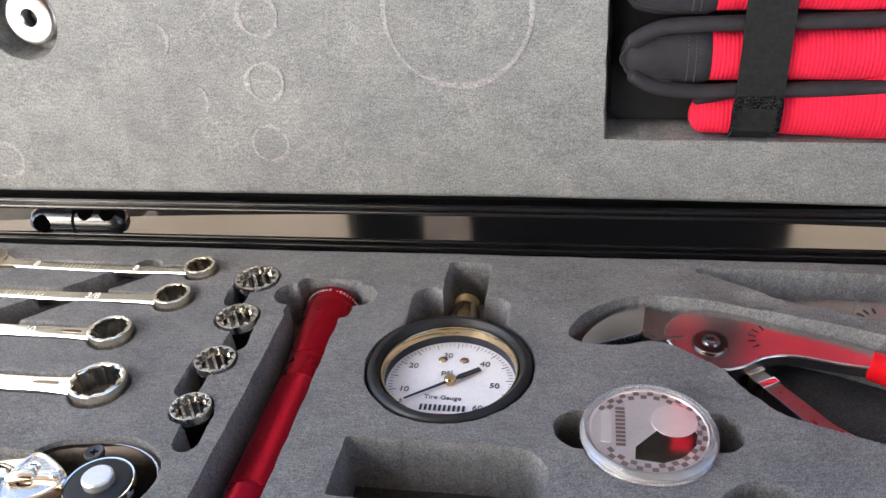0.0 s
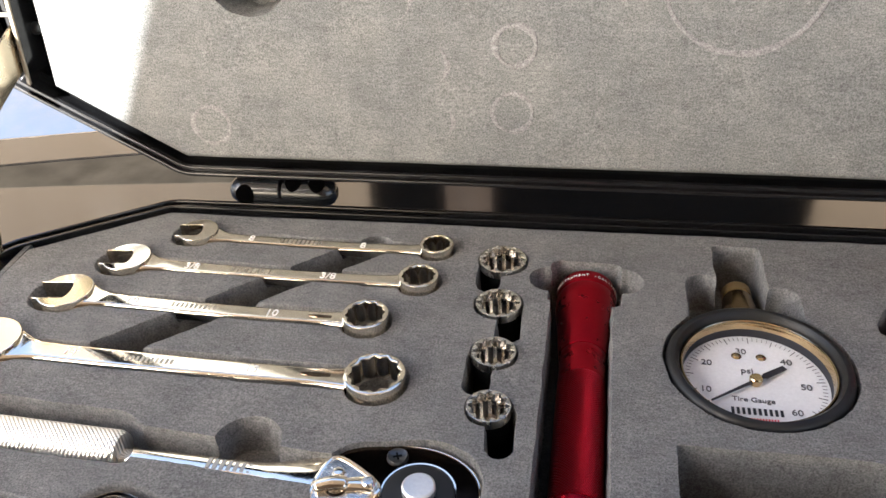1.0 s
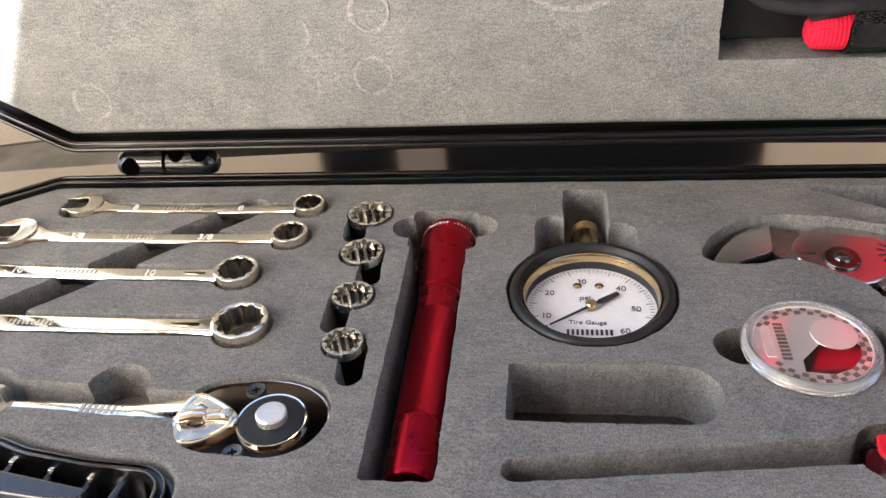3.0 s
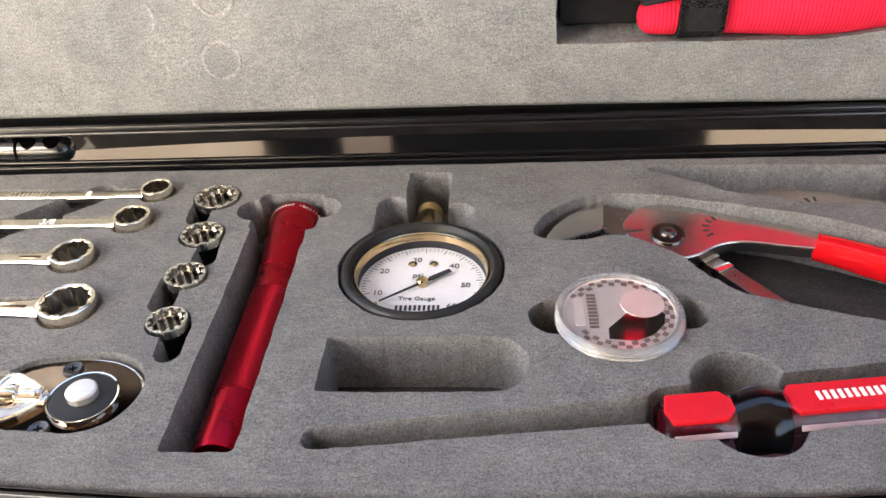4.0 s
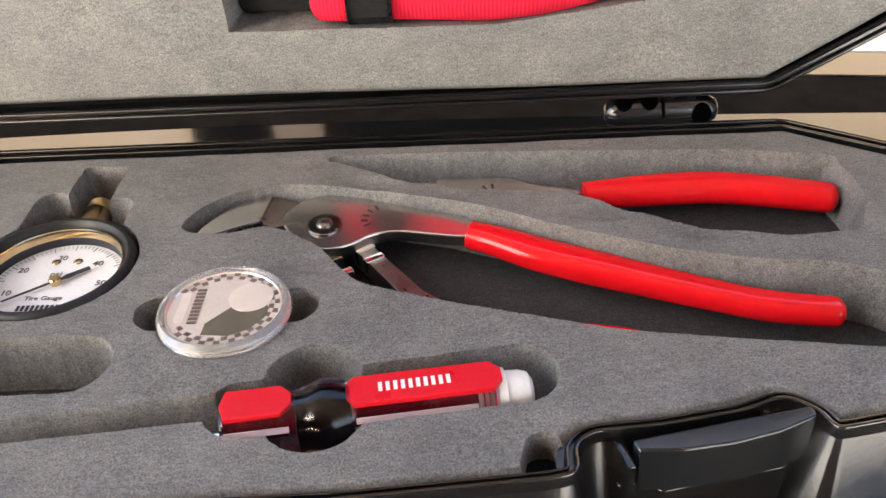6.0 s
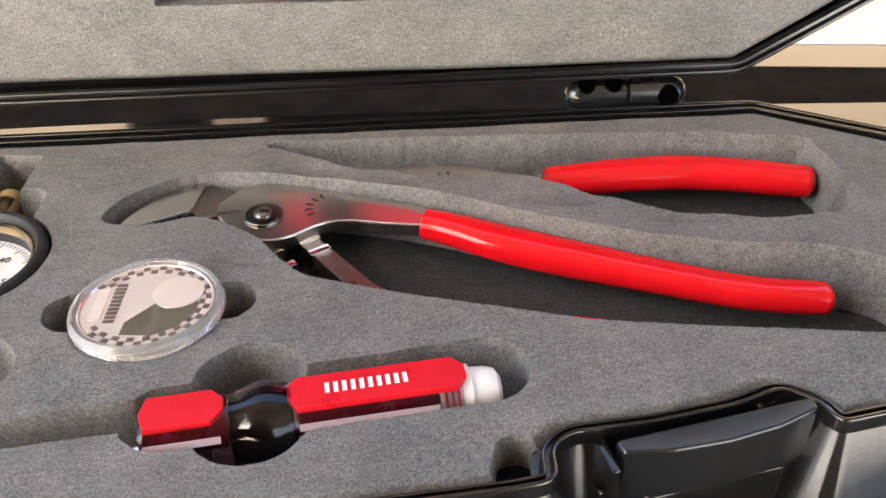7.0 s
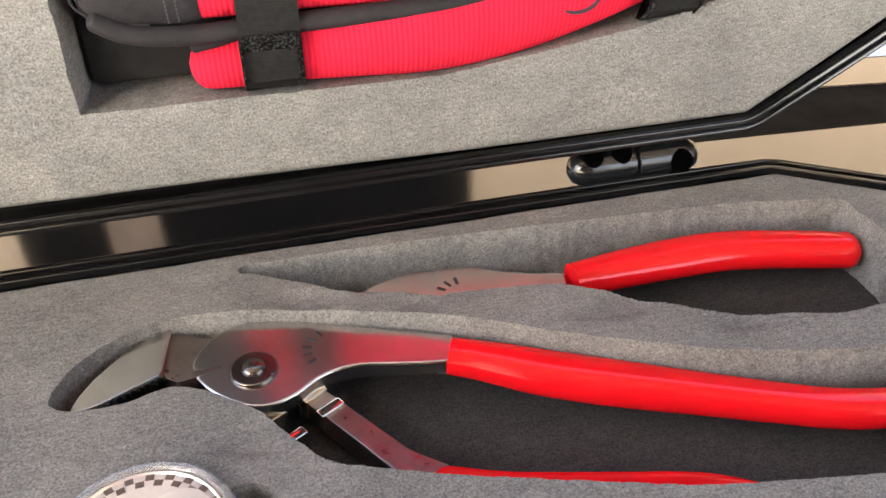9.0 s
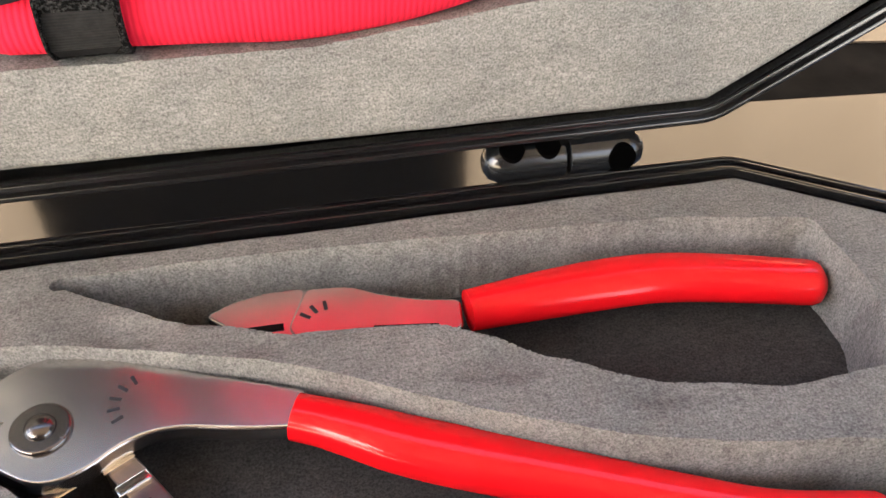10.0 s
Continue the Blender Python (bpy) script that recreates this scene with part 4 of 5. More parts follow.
    part("stem", lathe([(0.0070, -0.003), (0.0068, 0.008), (0.0062, 0.014), (0.0056, 0.0195), (0.0052, 0.0205), (0, 0.0205)], 36, stem), BRONZE, ob, "brass inlet stem")
    part("stem_cap", lathe([(0.0050, 0.0205), (0.0055, 0.0210), (0.0055, 0.0250), (0.0050, 0.0258), (0, 0.0258)], 36, stem), KNURLBRASS, ob, "knurled brass cap")


gauge()


def coin():
    cx, cy = COIN_AT
    ob = thing("challenge_coin", "mirror-finished medal in a round clear capsule", "coin", pose(cx, cy, 0) @ Matrix.Scale(0.95, 4))
    part("capsule", lathe([(0.0203, -0.0006), (0.0203, 0.0030), (0.0207, 0.0038), (0.0217, 0.0040), (0.0226, 0.0033), (0.0230, 0.0022), (0.0226, 0.0015), (0.0230, 0.0009), (0.0230, -0.0002), (0.0222, -0.0008), (0.0210, -0.0008), (0.0203, -0.0006)], 96), CAPSULE, ob, "hazy clear acrylic capsule ring")
    ribs = [moved(block(0.0226, 0.0231, -0.00012, 0.00012, -0.0002, 0.0012), pose(0, 0, 0, 0, 0, 3 * k)) for k in range(120)]
    part("milled_edge", joined(ribs), CAPSULE, ob, smooth=False)
    disc = part("medal", lathe([(0, 0.0024), (0.0192, 0.0024), (0.0196, 0.0028), (0.0200, 0.0028), (0.0201, 0.0022), (0.0201, -0.0004), (0, -0.0004)], 72), COIN, ob, "mirror-polished medal")
    cells = []
    n = 46
    for i in range(n):
        a = 360 * i / n
        if 150 < a < 212:
            continue
        for k, rr in enumerate((0.0157, 0.0175)):
            if (i + k) % 2 == 0:
                cells.append(moved(block(rr, rr + 0.0017, -0.00105, 0.00105, 0.0024, 0.0026), pose(0, 0, 0, 0, 0, a)))
    part("chequer_border", joined(cells), CHEQUER, disc, "frosted chequered border", smooth=False)
    bars(-0.0095, 0.001, 0.00245, 0.0195, 0.0032, CHEQUER, disc, 5, 90)
    cx2, cy2, rr = 0.0086, 0.0050, 0.0078
    bow = [(cx2 + rr * math.cos(radians(q)), cy2 + rr * math.sin(radians(q))) for q in range(220, 326, 15)]
    field = [(0.0020, -0.0008), (-0.0047, -0.0085), (-0.0050, -0.0140), (0.0040, -0.0150), (0.0105, -0.0120), (0.0150, -0.0060), (0.0158, -0.0010)]
    part("emblem", prism(field + bow[::-1], 0.0021, 0.00255), COINDARK, disc, "dark polished field of the emblem")
    part("emblem", prism(circle(rr, 40, cx2, cy2), 0.0021, 0.00275), FROST, disc, "pale frosted round of the emblem")
    part("panel", prism(filleted([(-0.0160, -0.0070), (-0.0125, -0.0070), (-0.0125, 0.0085), (-0.0160, 0.0085)], 0.001), 0.0021, 0.0026), FROST, disc)


coin()


def pliers():
    """Slip-joint pliers: the jaw plate lies just under the foam's face."""
    ob = thing("groove_joint_pliers", "large steel groove-joint pliers with red vinyl grips", "pliers", pose(0, 0, -0.0040))
    # head plate and upper handle bar
    plate = [(0.0800, 0.0290), (0.0865, 0.0395), (0.0960, 0.0440), (0.1060, 0.0430), (0.1250, 0.0360), (0.1520, 0.0258), (0.1570, 0.0238), (0.1575, 0.0225), (0.1560, 0.0150), (0.1545, 0.0138), (0.1490, 0.0142), (0.1400, 0.0158), (0.1270, 0.0188), (0.1170, 0.0170), (0.1080, 0.0100), (0.0985, 0.0085), (0.0900, 0.0140), (0.0840, 0.0205)]
    plate_ob = part("head_plate", prism(rounded(plate, 2), -0.0038, 0.0010, 0.0013, 3), STEEL, ob, "brushed steel head plate")
    jaw = [(0.0492, 0.0172), (0.0508, 0.0235), (0.0545, 0.0305), (0.0625, 0.0402), (0.0757, 0.0485), (0.0735, 0.0280), (0.0570, 0.0195)]
    part("upper_jaw", prism(filleted(jaw, 0.002), -0.0018, 0.0005, 0.0009), STEEL, ob, "curved serrated jaw")
    # the mouth's shade is put into the dark steel of side, teeth and lower jaw
    part("jaw_side", prism(grown(filleted(jaw, 0.002), 0.0004), -0.0090, -0.0019), DARKSTEEL, ob, "jaw side with the mouth's shade in its colour")
    part("neck", prism(filleted([(0.0752, 0.0484), (0.0840, 0.0432), (0.0960, 0.0405), (0.0900, 0.0280), (0.0775, 0.0255), (0.0733, 0.0285)], 0.001), -0.0095, -0.0014, 0.0010), DULLSTEEL, ob)
    teeth = []
    for i in range(10):
        t = i / 9
        x, y = 0.0575 + 0.0160 * t, 0.0195 + 0.0078 * t
        teeth.append(moved(prism([(-0.0009, 0.0006), (0.0, -0.0007), (0.0009, 0.0006)], -0.0018, -0.0001), pose(x, y, 0, 0, 0, 28)))
    part("tooth_row", joined(teeth), DARKSTEEL, ob, smooth=False)
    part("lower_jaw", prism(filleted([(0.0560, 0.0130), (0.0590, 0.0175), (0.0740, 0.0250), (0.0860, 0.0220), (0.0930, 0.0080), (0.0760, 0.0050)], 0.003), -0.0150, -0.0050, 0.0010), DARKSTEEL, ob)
    bolt = part("pivot_bolt", lathe([(0, 0.0034), (0.0014, 0.0034), (0.0026, 0.0031), (0.0033, 0.0025), (0.0036, 0.0018), (0.0050, -0.010), (0, -0.010)], 36, pose(0.0985, 0.0230, 0.0002)), BOLTSTEEL, ob, "dull steel pivot bolt")
    part("hex_nut", prism(rounded(circle(0.0079, 6, 0.0985, 0.0230, -1.48), 2), -0.0002, 0.0021, 0.0008, 3), BOLTSTEEL, bolt, "dull rounded hexagon nut")
    for q in (118, 141, 164, 187, 210):
        bars(0.1220 + 0.0082 * math.cos(radians(q)), 0.0265 + 0.0075 * math.sin(radians(q)), 0.0010, 0.0016, 0.0028, INK, plate_ob, 1, q + 90, 0.0001)
    # the head plate leans towards the near side
    lean = pose(0, 0.0215 + 0.0025, -0.0028, 4.5, 0, 0) @ pose(0, -0.0215, 0)
    plate_ob.matrix_basis = lean
    bolt.matrix_basis = lean
    part("upper_grip", sweep([(0.1545, 0.0210, -0.0050, 0.0057, 0.0050), (0.1610, 0.0182, -0.0053, 0.0059, 0.0052), (0.1690, 0.0142, -0.0057, 0.0066, 0.0055), (0.1770, 0.0100, -0.0062, 0.0072, 0.0056), (0.1880, 0.0050, -0.0068, 0.0074, 0.0057), (0.2020, -0.0010, -0.0074, 0.0071, 0.0057), (0.2200, -0.0086, -0.0079, 0.0065, 0.0053), (0.2380, -0.0164, -0.0081, 0.0061, 0.0050), (0.2550, -0.0232, -0.0081, 0.0059, 0.0049), (0.2760, -0.0275, -0.0081, 0.0057, 0.0048)], 28, 6, "end", 0.88), VINYL, ob, "glossy red vinyl grip")
    # lower arm with its grooves
    part("lower_arm", prism(filleted([(0.1085, 0.0200), (0.1165, 0.0215), (0.1290, 0.0035), (0.1370, -0.0080), (0.1500, -0.0190), (0.1480, -0.0280), (0.1320, -0.0150), (0.1250, -0.0040), (0.1160, 0.0095)], 0.002), -0.0160, -0.0085, 0.0008), DULLSTEEL, ob, "dull brushed steel lower arm")
    for x, y in ((0.1140, 0.0180), (0.1180, 0.0115), (0.1020, 0.0120), (0.1070, 0.0030)):
        part("groove_ridge", moved(block(-0.0017, 0.0017, -0.0040, 0.0040, -0.006, 0.0006, 0.0006), pose(x, y, -0.0078, 0, 0, -58)), CHROME, ob)
    part("lower_grip", sweep([(0.143, -0.0215, -0.0125, 0.0075, 0.0062), (0.160, -0.0280, -0.0130, 0.0082, 0.0062), (0.185, -0.0362, -0.0108, 0.0082, 0.0062), (0.205, -0.0430, -0.0085, 0.0076, 0.006), (0.225, -0.0510, -0.0110, 0.0066, 0.006)], 20, 6, True, 0.85), VINYL, ob, "glossy red vinyl grip")


pliers()


def nose_pliers():
    ob = thing("diagonal_pliers", "steel pliers with a red vinyl grip sunk in the foam", "pliers", pose(0, 0.003 + 0.047, -0.0098, 6, 0, 0) @ pose(0, -0.047, 0))
    jaw = [(0.1330, 0.0560), (0.1400, 0.0595), (0.1500, 0.0618), (0.1600, 0.0615), (0.1605, 0.0380), (0.1460, 0.0450)]
    part("jaw", prism(filleted(jaw, 0.0025), -0.0060, 0.0, 0.0008), STEEL, ob, "ground steel jaw")
    body = [(0.1600, 0.0605), (0.1700, 0.0600), (0.1735, 0.0590), (0.1800, 0.0555), (0.1900, 0.0520), (0.2010, 0.0500), (0.2000, 0.0405), (0.1850, 0.0350), (0.1600, 0.0360), (0.1545, 0.0480)]
    part("joint_body", prism(filleted(body, 0.002), -0.0065, 0.0006, 0.0008), STEEL, ob, "ground steel joint")
    part("jaw_slot", block(0.1420, 0.1535, 0.0478, 0.0500, -0.004, 0.0002), TRIMBLACK, ob)
    part("body_slot", moved(block(-0.0085, 0.0085, -0.0008, 0.0008, -0.004, 0.0009), pose(0.1850, 0.0428, 0, 0, 0, -7)), TRIMBLACK, ob)
    for q in (95, 120, 145):
        bars(0.1655 + 0.0075 * math.cos(radians(q)), 0.0475 + 0.0062 * math.sin(radians(q)), 0.0006, 0.0020, 0.0030, INK, ob, 1, q + 90, 0.0001)
    for c in ob.children:
        c.location.z = -0.0012
    part("grip", sweep([(0.2022, 0.0458, -0.0010, 0.0058, 0.0056), (0.2110, 0.0466, -0.0010, 0.0064, 0.0058), (0.2240, 0.0476, -0.0010, 0.0072, 0.0060), (0.2400, 0.0484, -0.0010, 0.0078, 0.0060), (0.2560, 0.0482, -0.0010, 0.0078, 0.0060), (0.2740, 0.0452, -0.0010, 0.0076, 0.0060), (0.2990, 0.0392, -0.0010, 0.0071, 0.0058)], 28, 6, "end", 1.0), VINYL, ob, "glossy red vinyl grip")


nose_pliers()


def screwdriver():
    a, b = Vector((0.0795, -0.0775, 0)), Vector((0.1715, -0.0660, 0))
    d = b - a
    ob = thing("screwdriver", "screwdriver with clear handle, red panels and white end cap", "screwdriver", pose(a.x + 0.0008, a.y, -0.0066, 0, 0, math.degrees(math.atan2(d.y, d.x))))
    prof = [(0.0, 0.0090), (0.0022, 0.0102), (0.0180, 0.0102), (0.0200, 0.0097), (0.0220, 0.0095), (0.0240, 0.0099), (0.0260, 0.0107), (0.0280, 0.0114), (0.0300, 0.0117), (0.0320, 0.0115), (0.0340, 0.0109), (0.0360, 0.0103), (0.0385, 0.0100), (0.0400, 0.0100), (0.0790, 0.0098), (0.0800, 0.0092)]
    bm = bmesh.new()
    n = 36
    rows = []
    for x, r in prof:
        row = []
        for k in range(n):
            t = radians(10 * k)
            hexed = 0.0 if 0.021 < x < 0.0375 else 1.0
            u = radians((10 * k) % 60 - 30)
            q = 1.0 - hexed * (1.0 - min(1.0, math.cos(radians(22)) / math.cos(u)))
            row.append(bm.verts.new((x, r * q * math.cos(t), r * q * math.sin(t))))
        rows.append(row)
    for p, q in zip(rows, rows[1:]):
        for k in range(n):
            bm.faces.new((p[k], p[(k + 1) % n], q[(k + 1) % n], q[k]))
    bm.faces.new(rows[0])
    bm.faces.new(rows[-1][::-1])
    bmesh.ops.recalc_face_normals(bm, faces=bm.faces)
    h = part("handle", bm, PLUM, ob, "clear pinkish acetate handle")
    part("core", lathe([(0, 0.0), (0.0048, 0.0), (0.0050, 0.0010), (0.0050, 0.0195), (0.0044, 0.0205), (0, 0.0205)], 12, pose(0.0008, 0.0008, 0.0016, 0, 90, 0)), WINE, h, "dark wine-red core")
    part("core", lathe([(0, 0.0), (0.0060, 0.0), (0.0058, 0.0040), (0.0064, 0.0085), (0.0058, 0.0115), (0.0060, 0.0150), (0, 0.0150)], 24, pose(0.0216, 0, -0.0004, 0, 90, 0)), TRIMBLACK, h, "black core inside the waist")
    part("core", lathe([(0, 0.0), (0.0048, 0.0), (0.0052, 0.0020), (0.0052, 0.0395), (0.0044, 0.0405), (0, 0.0405)], 12, pose(0.0370, 0.0008, 0.0016, 0, 90, 0)), WINE, h, "dark wine-red core")
    w = 0.0056
    part("panel", prism(filleted([(0.0015, -w), (0.0175, -w), (0.0205, -w * 0.4), (0.0205, w * 0.4), (0.0175, w), (0.0015, w), (0.0, 0)], 0.0004), 0.0080, 0.0098, 0.0004), REDPLATE, h, "red upper panel")
    part("panel", prism(filleted([(0.0385, -w), (0.0785, -w), (0.0815, -w * 0.4), (0.0815, w * 0.4), (0.0785, w), (0.0385, w), (0.0360, w * 0.4), (0.0360, -w * 0.4)], 0.0004), 0.0080, 0.0098, 0.0004), REDPLATE, h, "red upper panel")
    # reflected streaks on the front facets, put in as pale strips
    for x0, x1 in ((0.0012, 0.0195), (0.0385, 0.0735)):
        part("facet_glint", moved(block(x0, x1, -0.0009, 0.0009, -0.0002, 0.0002, 0.0001), pose(0, -0.0080, 0.0053, 60, 0, 0)), GLINTEDGE, h, "pale strip standing in for the facet's reflected streak")
    bars(0.0560, 0, 0.0098, 0.0220, 0.0034, WHITEINK, h)
    part("end_cap", lathe([(0, 0.0110), (0.0040, 0.0108), (0.0058, 0.0096), (0.0066, 0.0070), (0.0068, 0.0030), (0.0078, 0.0026), (0.0080, -0.006), (0, -0.006)], 32, pose(0.0800, 0, 0.0010, 0, 90, 0)), WHITEPL, ob, "white plastic end cap")
    for bx in (0.0752, 0.0768, 0.0784):
        part("band", lathe([(0.0090, 0.0), (0.0093, 0.0001), (0.0093, 0.0005), (0.0090, 0.0006)], 32, pose(bx, 0, 0, 0, 90, 0)), REDPLATE, ob)
    part("band", lathe([(0.0091, 0.0), (0.0094, 0.0004), (0.0094, 0.0040), (0.0091, 0.0044)], 32, pose(0.0745, 0, 0, 0, 90, 0)), ACRYLIC, ob)
    part("shaft", lathe([(0, 0.0), (0.0030, 0.0), (0.0030, -0.098), (0, -0.1)], 20, pose(0.001, 0, -0.004, 0, 90, 0)), CHROME, ob, "chromed steel shaft")


screwdriver()


def ratchet():
    ob = thing("ratchet_handle", "polished chrome ratchet handle with knurled grip", "ratchet", pose(0, 0, -0.0030))
    a, b = Vector((-0.2760, -0.0590, -0.0022)), Vector((-0.1990, -0.0615, -0.0022))
    turn = Matrix.Translation(a) @ (b - a).to_track_quat("Z", "Y").to_matrix().to_4x4()
    L = (b - a).length
    part("grip", lathe([(0, 0.0), (0.0052, 0.0004), (0.0066, 0.0022), (0.0068, 0.004), (0.0068, L - 0.002), (0.0060, L), (0, L)], 40, turn), KNURLCHROME, ob, "knurled chrome grip")
    part("neck", sweep([(-0.2000, -0.0625, -0.0042, 0.0030, 0.0030), (-0.1900, -0.0630, -0.0040, 0.0038, 0.0034), (-0.1650, -0.0642, -0.0036, 0.0046, 0.0034), (-0.1520, -0.0650, -0.0034, 0.0049, 0.0036), (-0.1440, -0.0656, -0.0030, 0.0066, 0.0042), (-0.1370, -0.0664, -0.0028, 0.0098, 0.0046), (-0.1310, -0.0672, -0.0028, 0.0132, 0.0046), (-0.1270, -0.0676, -0.0034, 0.0142, 0.0040)], 24, 6, True, 0.8), CHROME, ob, "polished neck flaring into the head")
    head = [(-0.1420, -0.0625), (-0.1320, -0.0595), (-0.1230, -0.0530), (-0.1080, -0.0495), (-0.0920, -0.0505), (-0.0810, -0.0580), (-0.0780, -0.0680), (-0.0820, -0.0780), (-0.0930, -0.0860), (-0.1080, -0.0870), (-0.1230, -0.0830), (-0.1320, -0.0755), (-0.1420, -0.0705)]
    # the head's dark reflection is put into its metal colour
    hp = part("head", prism(rounded(head, 2)[::-1], -0.0090, 0.0010, 0.0010, 3), DIMCHROME, ob, "pear-shaped polished head with a dark reflection in its colour")
    edge = rounded(head, 2)
    edge = edge if sum(a[0] * b[1] - b[0] * a[1] for a, b in zip(edge, edge[1:] + edge[:1])) > 0 else edge[::-1]
    part("bright_edge", ring(grown(edge, 0.0003), grown(edge, -0.0006), -0.0080, 0.0009, 0.0003), CHROME, hp, "bright chrome edge")
    tri = [(-0.1300, -0.0715), (-0.1272, -0.0590), (-0.1235, -0.0575), (-0.1165, -0.0610), (-0.1078, -0.0672), (-0.1082, -0.0715), (-0.1160, -0.0795), (-0.1245, -0.0812), (-0.1290, -0.0790)]
    tri = rounded(tri, 2)[::-1]
    tri = tri if sum(a[0] * b[1] - b[0] * a[1] for a, b in zip(tri, tri[1:] + tri[:1])) > 0 else tri[::-1]
    sp = part("selector_plate", prism(grown(tri, -0.0006), 0.0006, 0.0025, 0.0004), SATIN, hp, "bright shield-shaped selector plate")
    part("selector_rim", ring(tri, grown(tri, -0.0017), 0.0006, 0.0031, 0.0008), CHROME, sp, "bright chrome selector rim")
    part("selector_lever", sweep([(-0.1268, -0.0712, 0.0036, 0.0021, 0.0017), (-0.1225, -0.0700, 0.0042, 0.0024, 0.0019), (-0.1190, -0.0694, 0.0040, 0.0023, 0.0018)], 18), CHROME, sp, "chrome selector lever")
    part("lever_arm", sweep([(-0.1195, -0.0692, 0.0030, 0.0022, 0.0014), (-0.1145, -0.0684, 0.0030, 0.0026, 0.0014), (-0.1108, -0.0682, 0.0028, 0.0027, 0.0013)], 18), CHROME, sp)
    part("lever_stop", lathe([(0, 0.0020), (0.0014, 0.0018), (0.0021, 0.0006), (0.0022, 0), (0, 0)], 20, pose(-0.1222, -0.0648, 0.0020)), CHROME, sp)
    part("lever_stop", lathe([(0, 0.0008), (0.0015, 0.0007), (0.0020, 0.0002), (0, 0)], 20, pose(-0.1120, -0.0683, 0.0042)), SATIN, sp)
    part("hook_groove", ring(circle(0.0034, 24, -0.1215, -0.0700), circle(0.0026, 24, -0.1215, -0.0700), 0.0020, 0.00262), DIMCHROME, sp)
    cov = part("gear_cover", lathe([(0, 0.0018), (0.0098, 0.0018), (0.0106, 0.0013), (0.0108, 0.0), (0, 0.0)], 48, pose(-0.0970, -0.0690, 0.0010)), RUBBER, hp, "dark round gear cover")
    part("cover_edge", lathe([(0.0105, 0.0), (0.0108, 0.0015), (0.0113, 0.0016), (0.0115, 0.0)], 48, pose(-0.0970, -0.0690, 0.0010)), CHROME, cov)
    hp.location = (-0.0036, -0.0003, 0)
    part("release_button", lathe([(0, 0.0032), (0.0044, 0.0031), (0.0050, 0.0026), (0.0050, 0.0), (0, 0.0)], 32, pose(-0.0968, -0.0687, 0.0026)), WHITESTEEL, cov, "brushed release button")
    for x, y in ((-0.1062, -0.0552), (-0.1062, -0.0820)):
        s = part("screw", lathe([(0, 0.0006), (0.0024, 0.0006), (0.0030, 0.0010), (0.0033, 0.0006), (0.0034, 0.0)], 24, pose(x, y, 0.0010)), DARKSTEEL, hp)
        for q in (0, 90):
            part("cross_slot", moved(block(-0.0014, 0.0014, -0.0003, 0.0003, 0.0004, 0.0008), pose(x, y, 0.0010, 0, 0, q + 20)), TRIMBLACK, s)
    bars(-0.1580, -0.0645, -0.0003, 0.0230, 0.0036, ENGRAVED, ob, 5, -3)


ratchet()

# ---- things in the lid ----


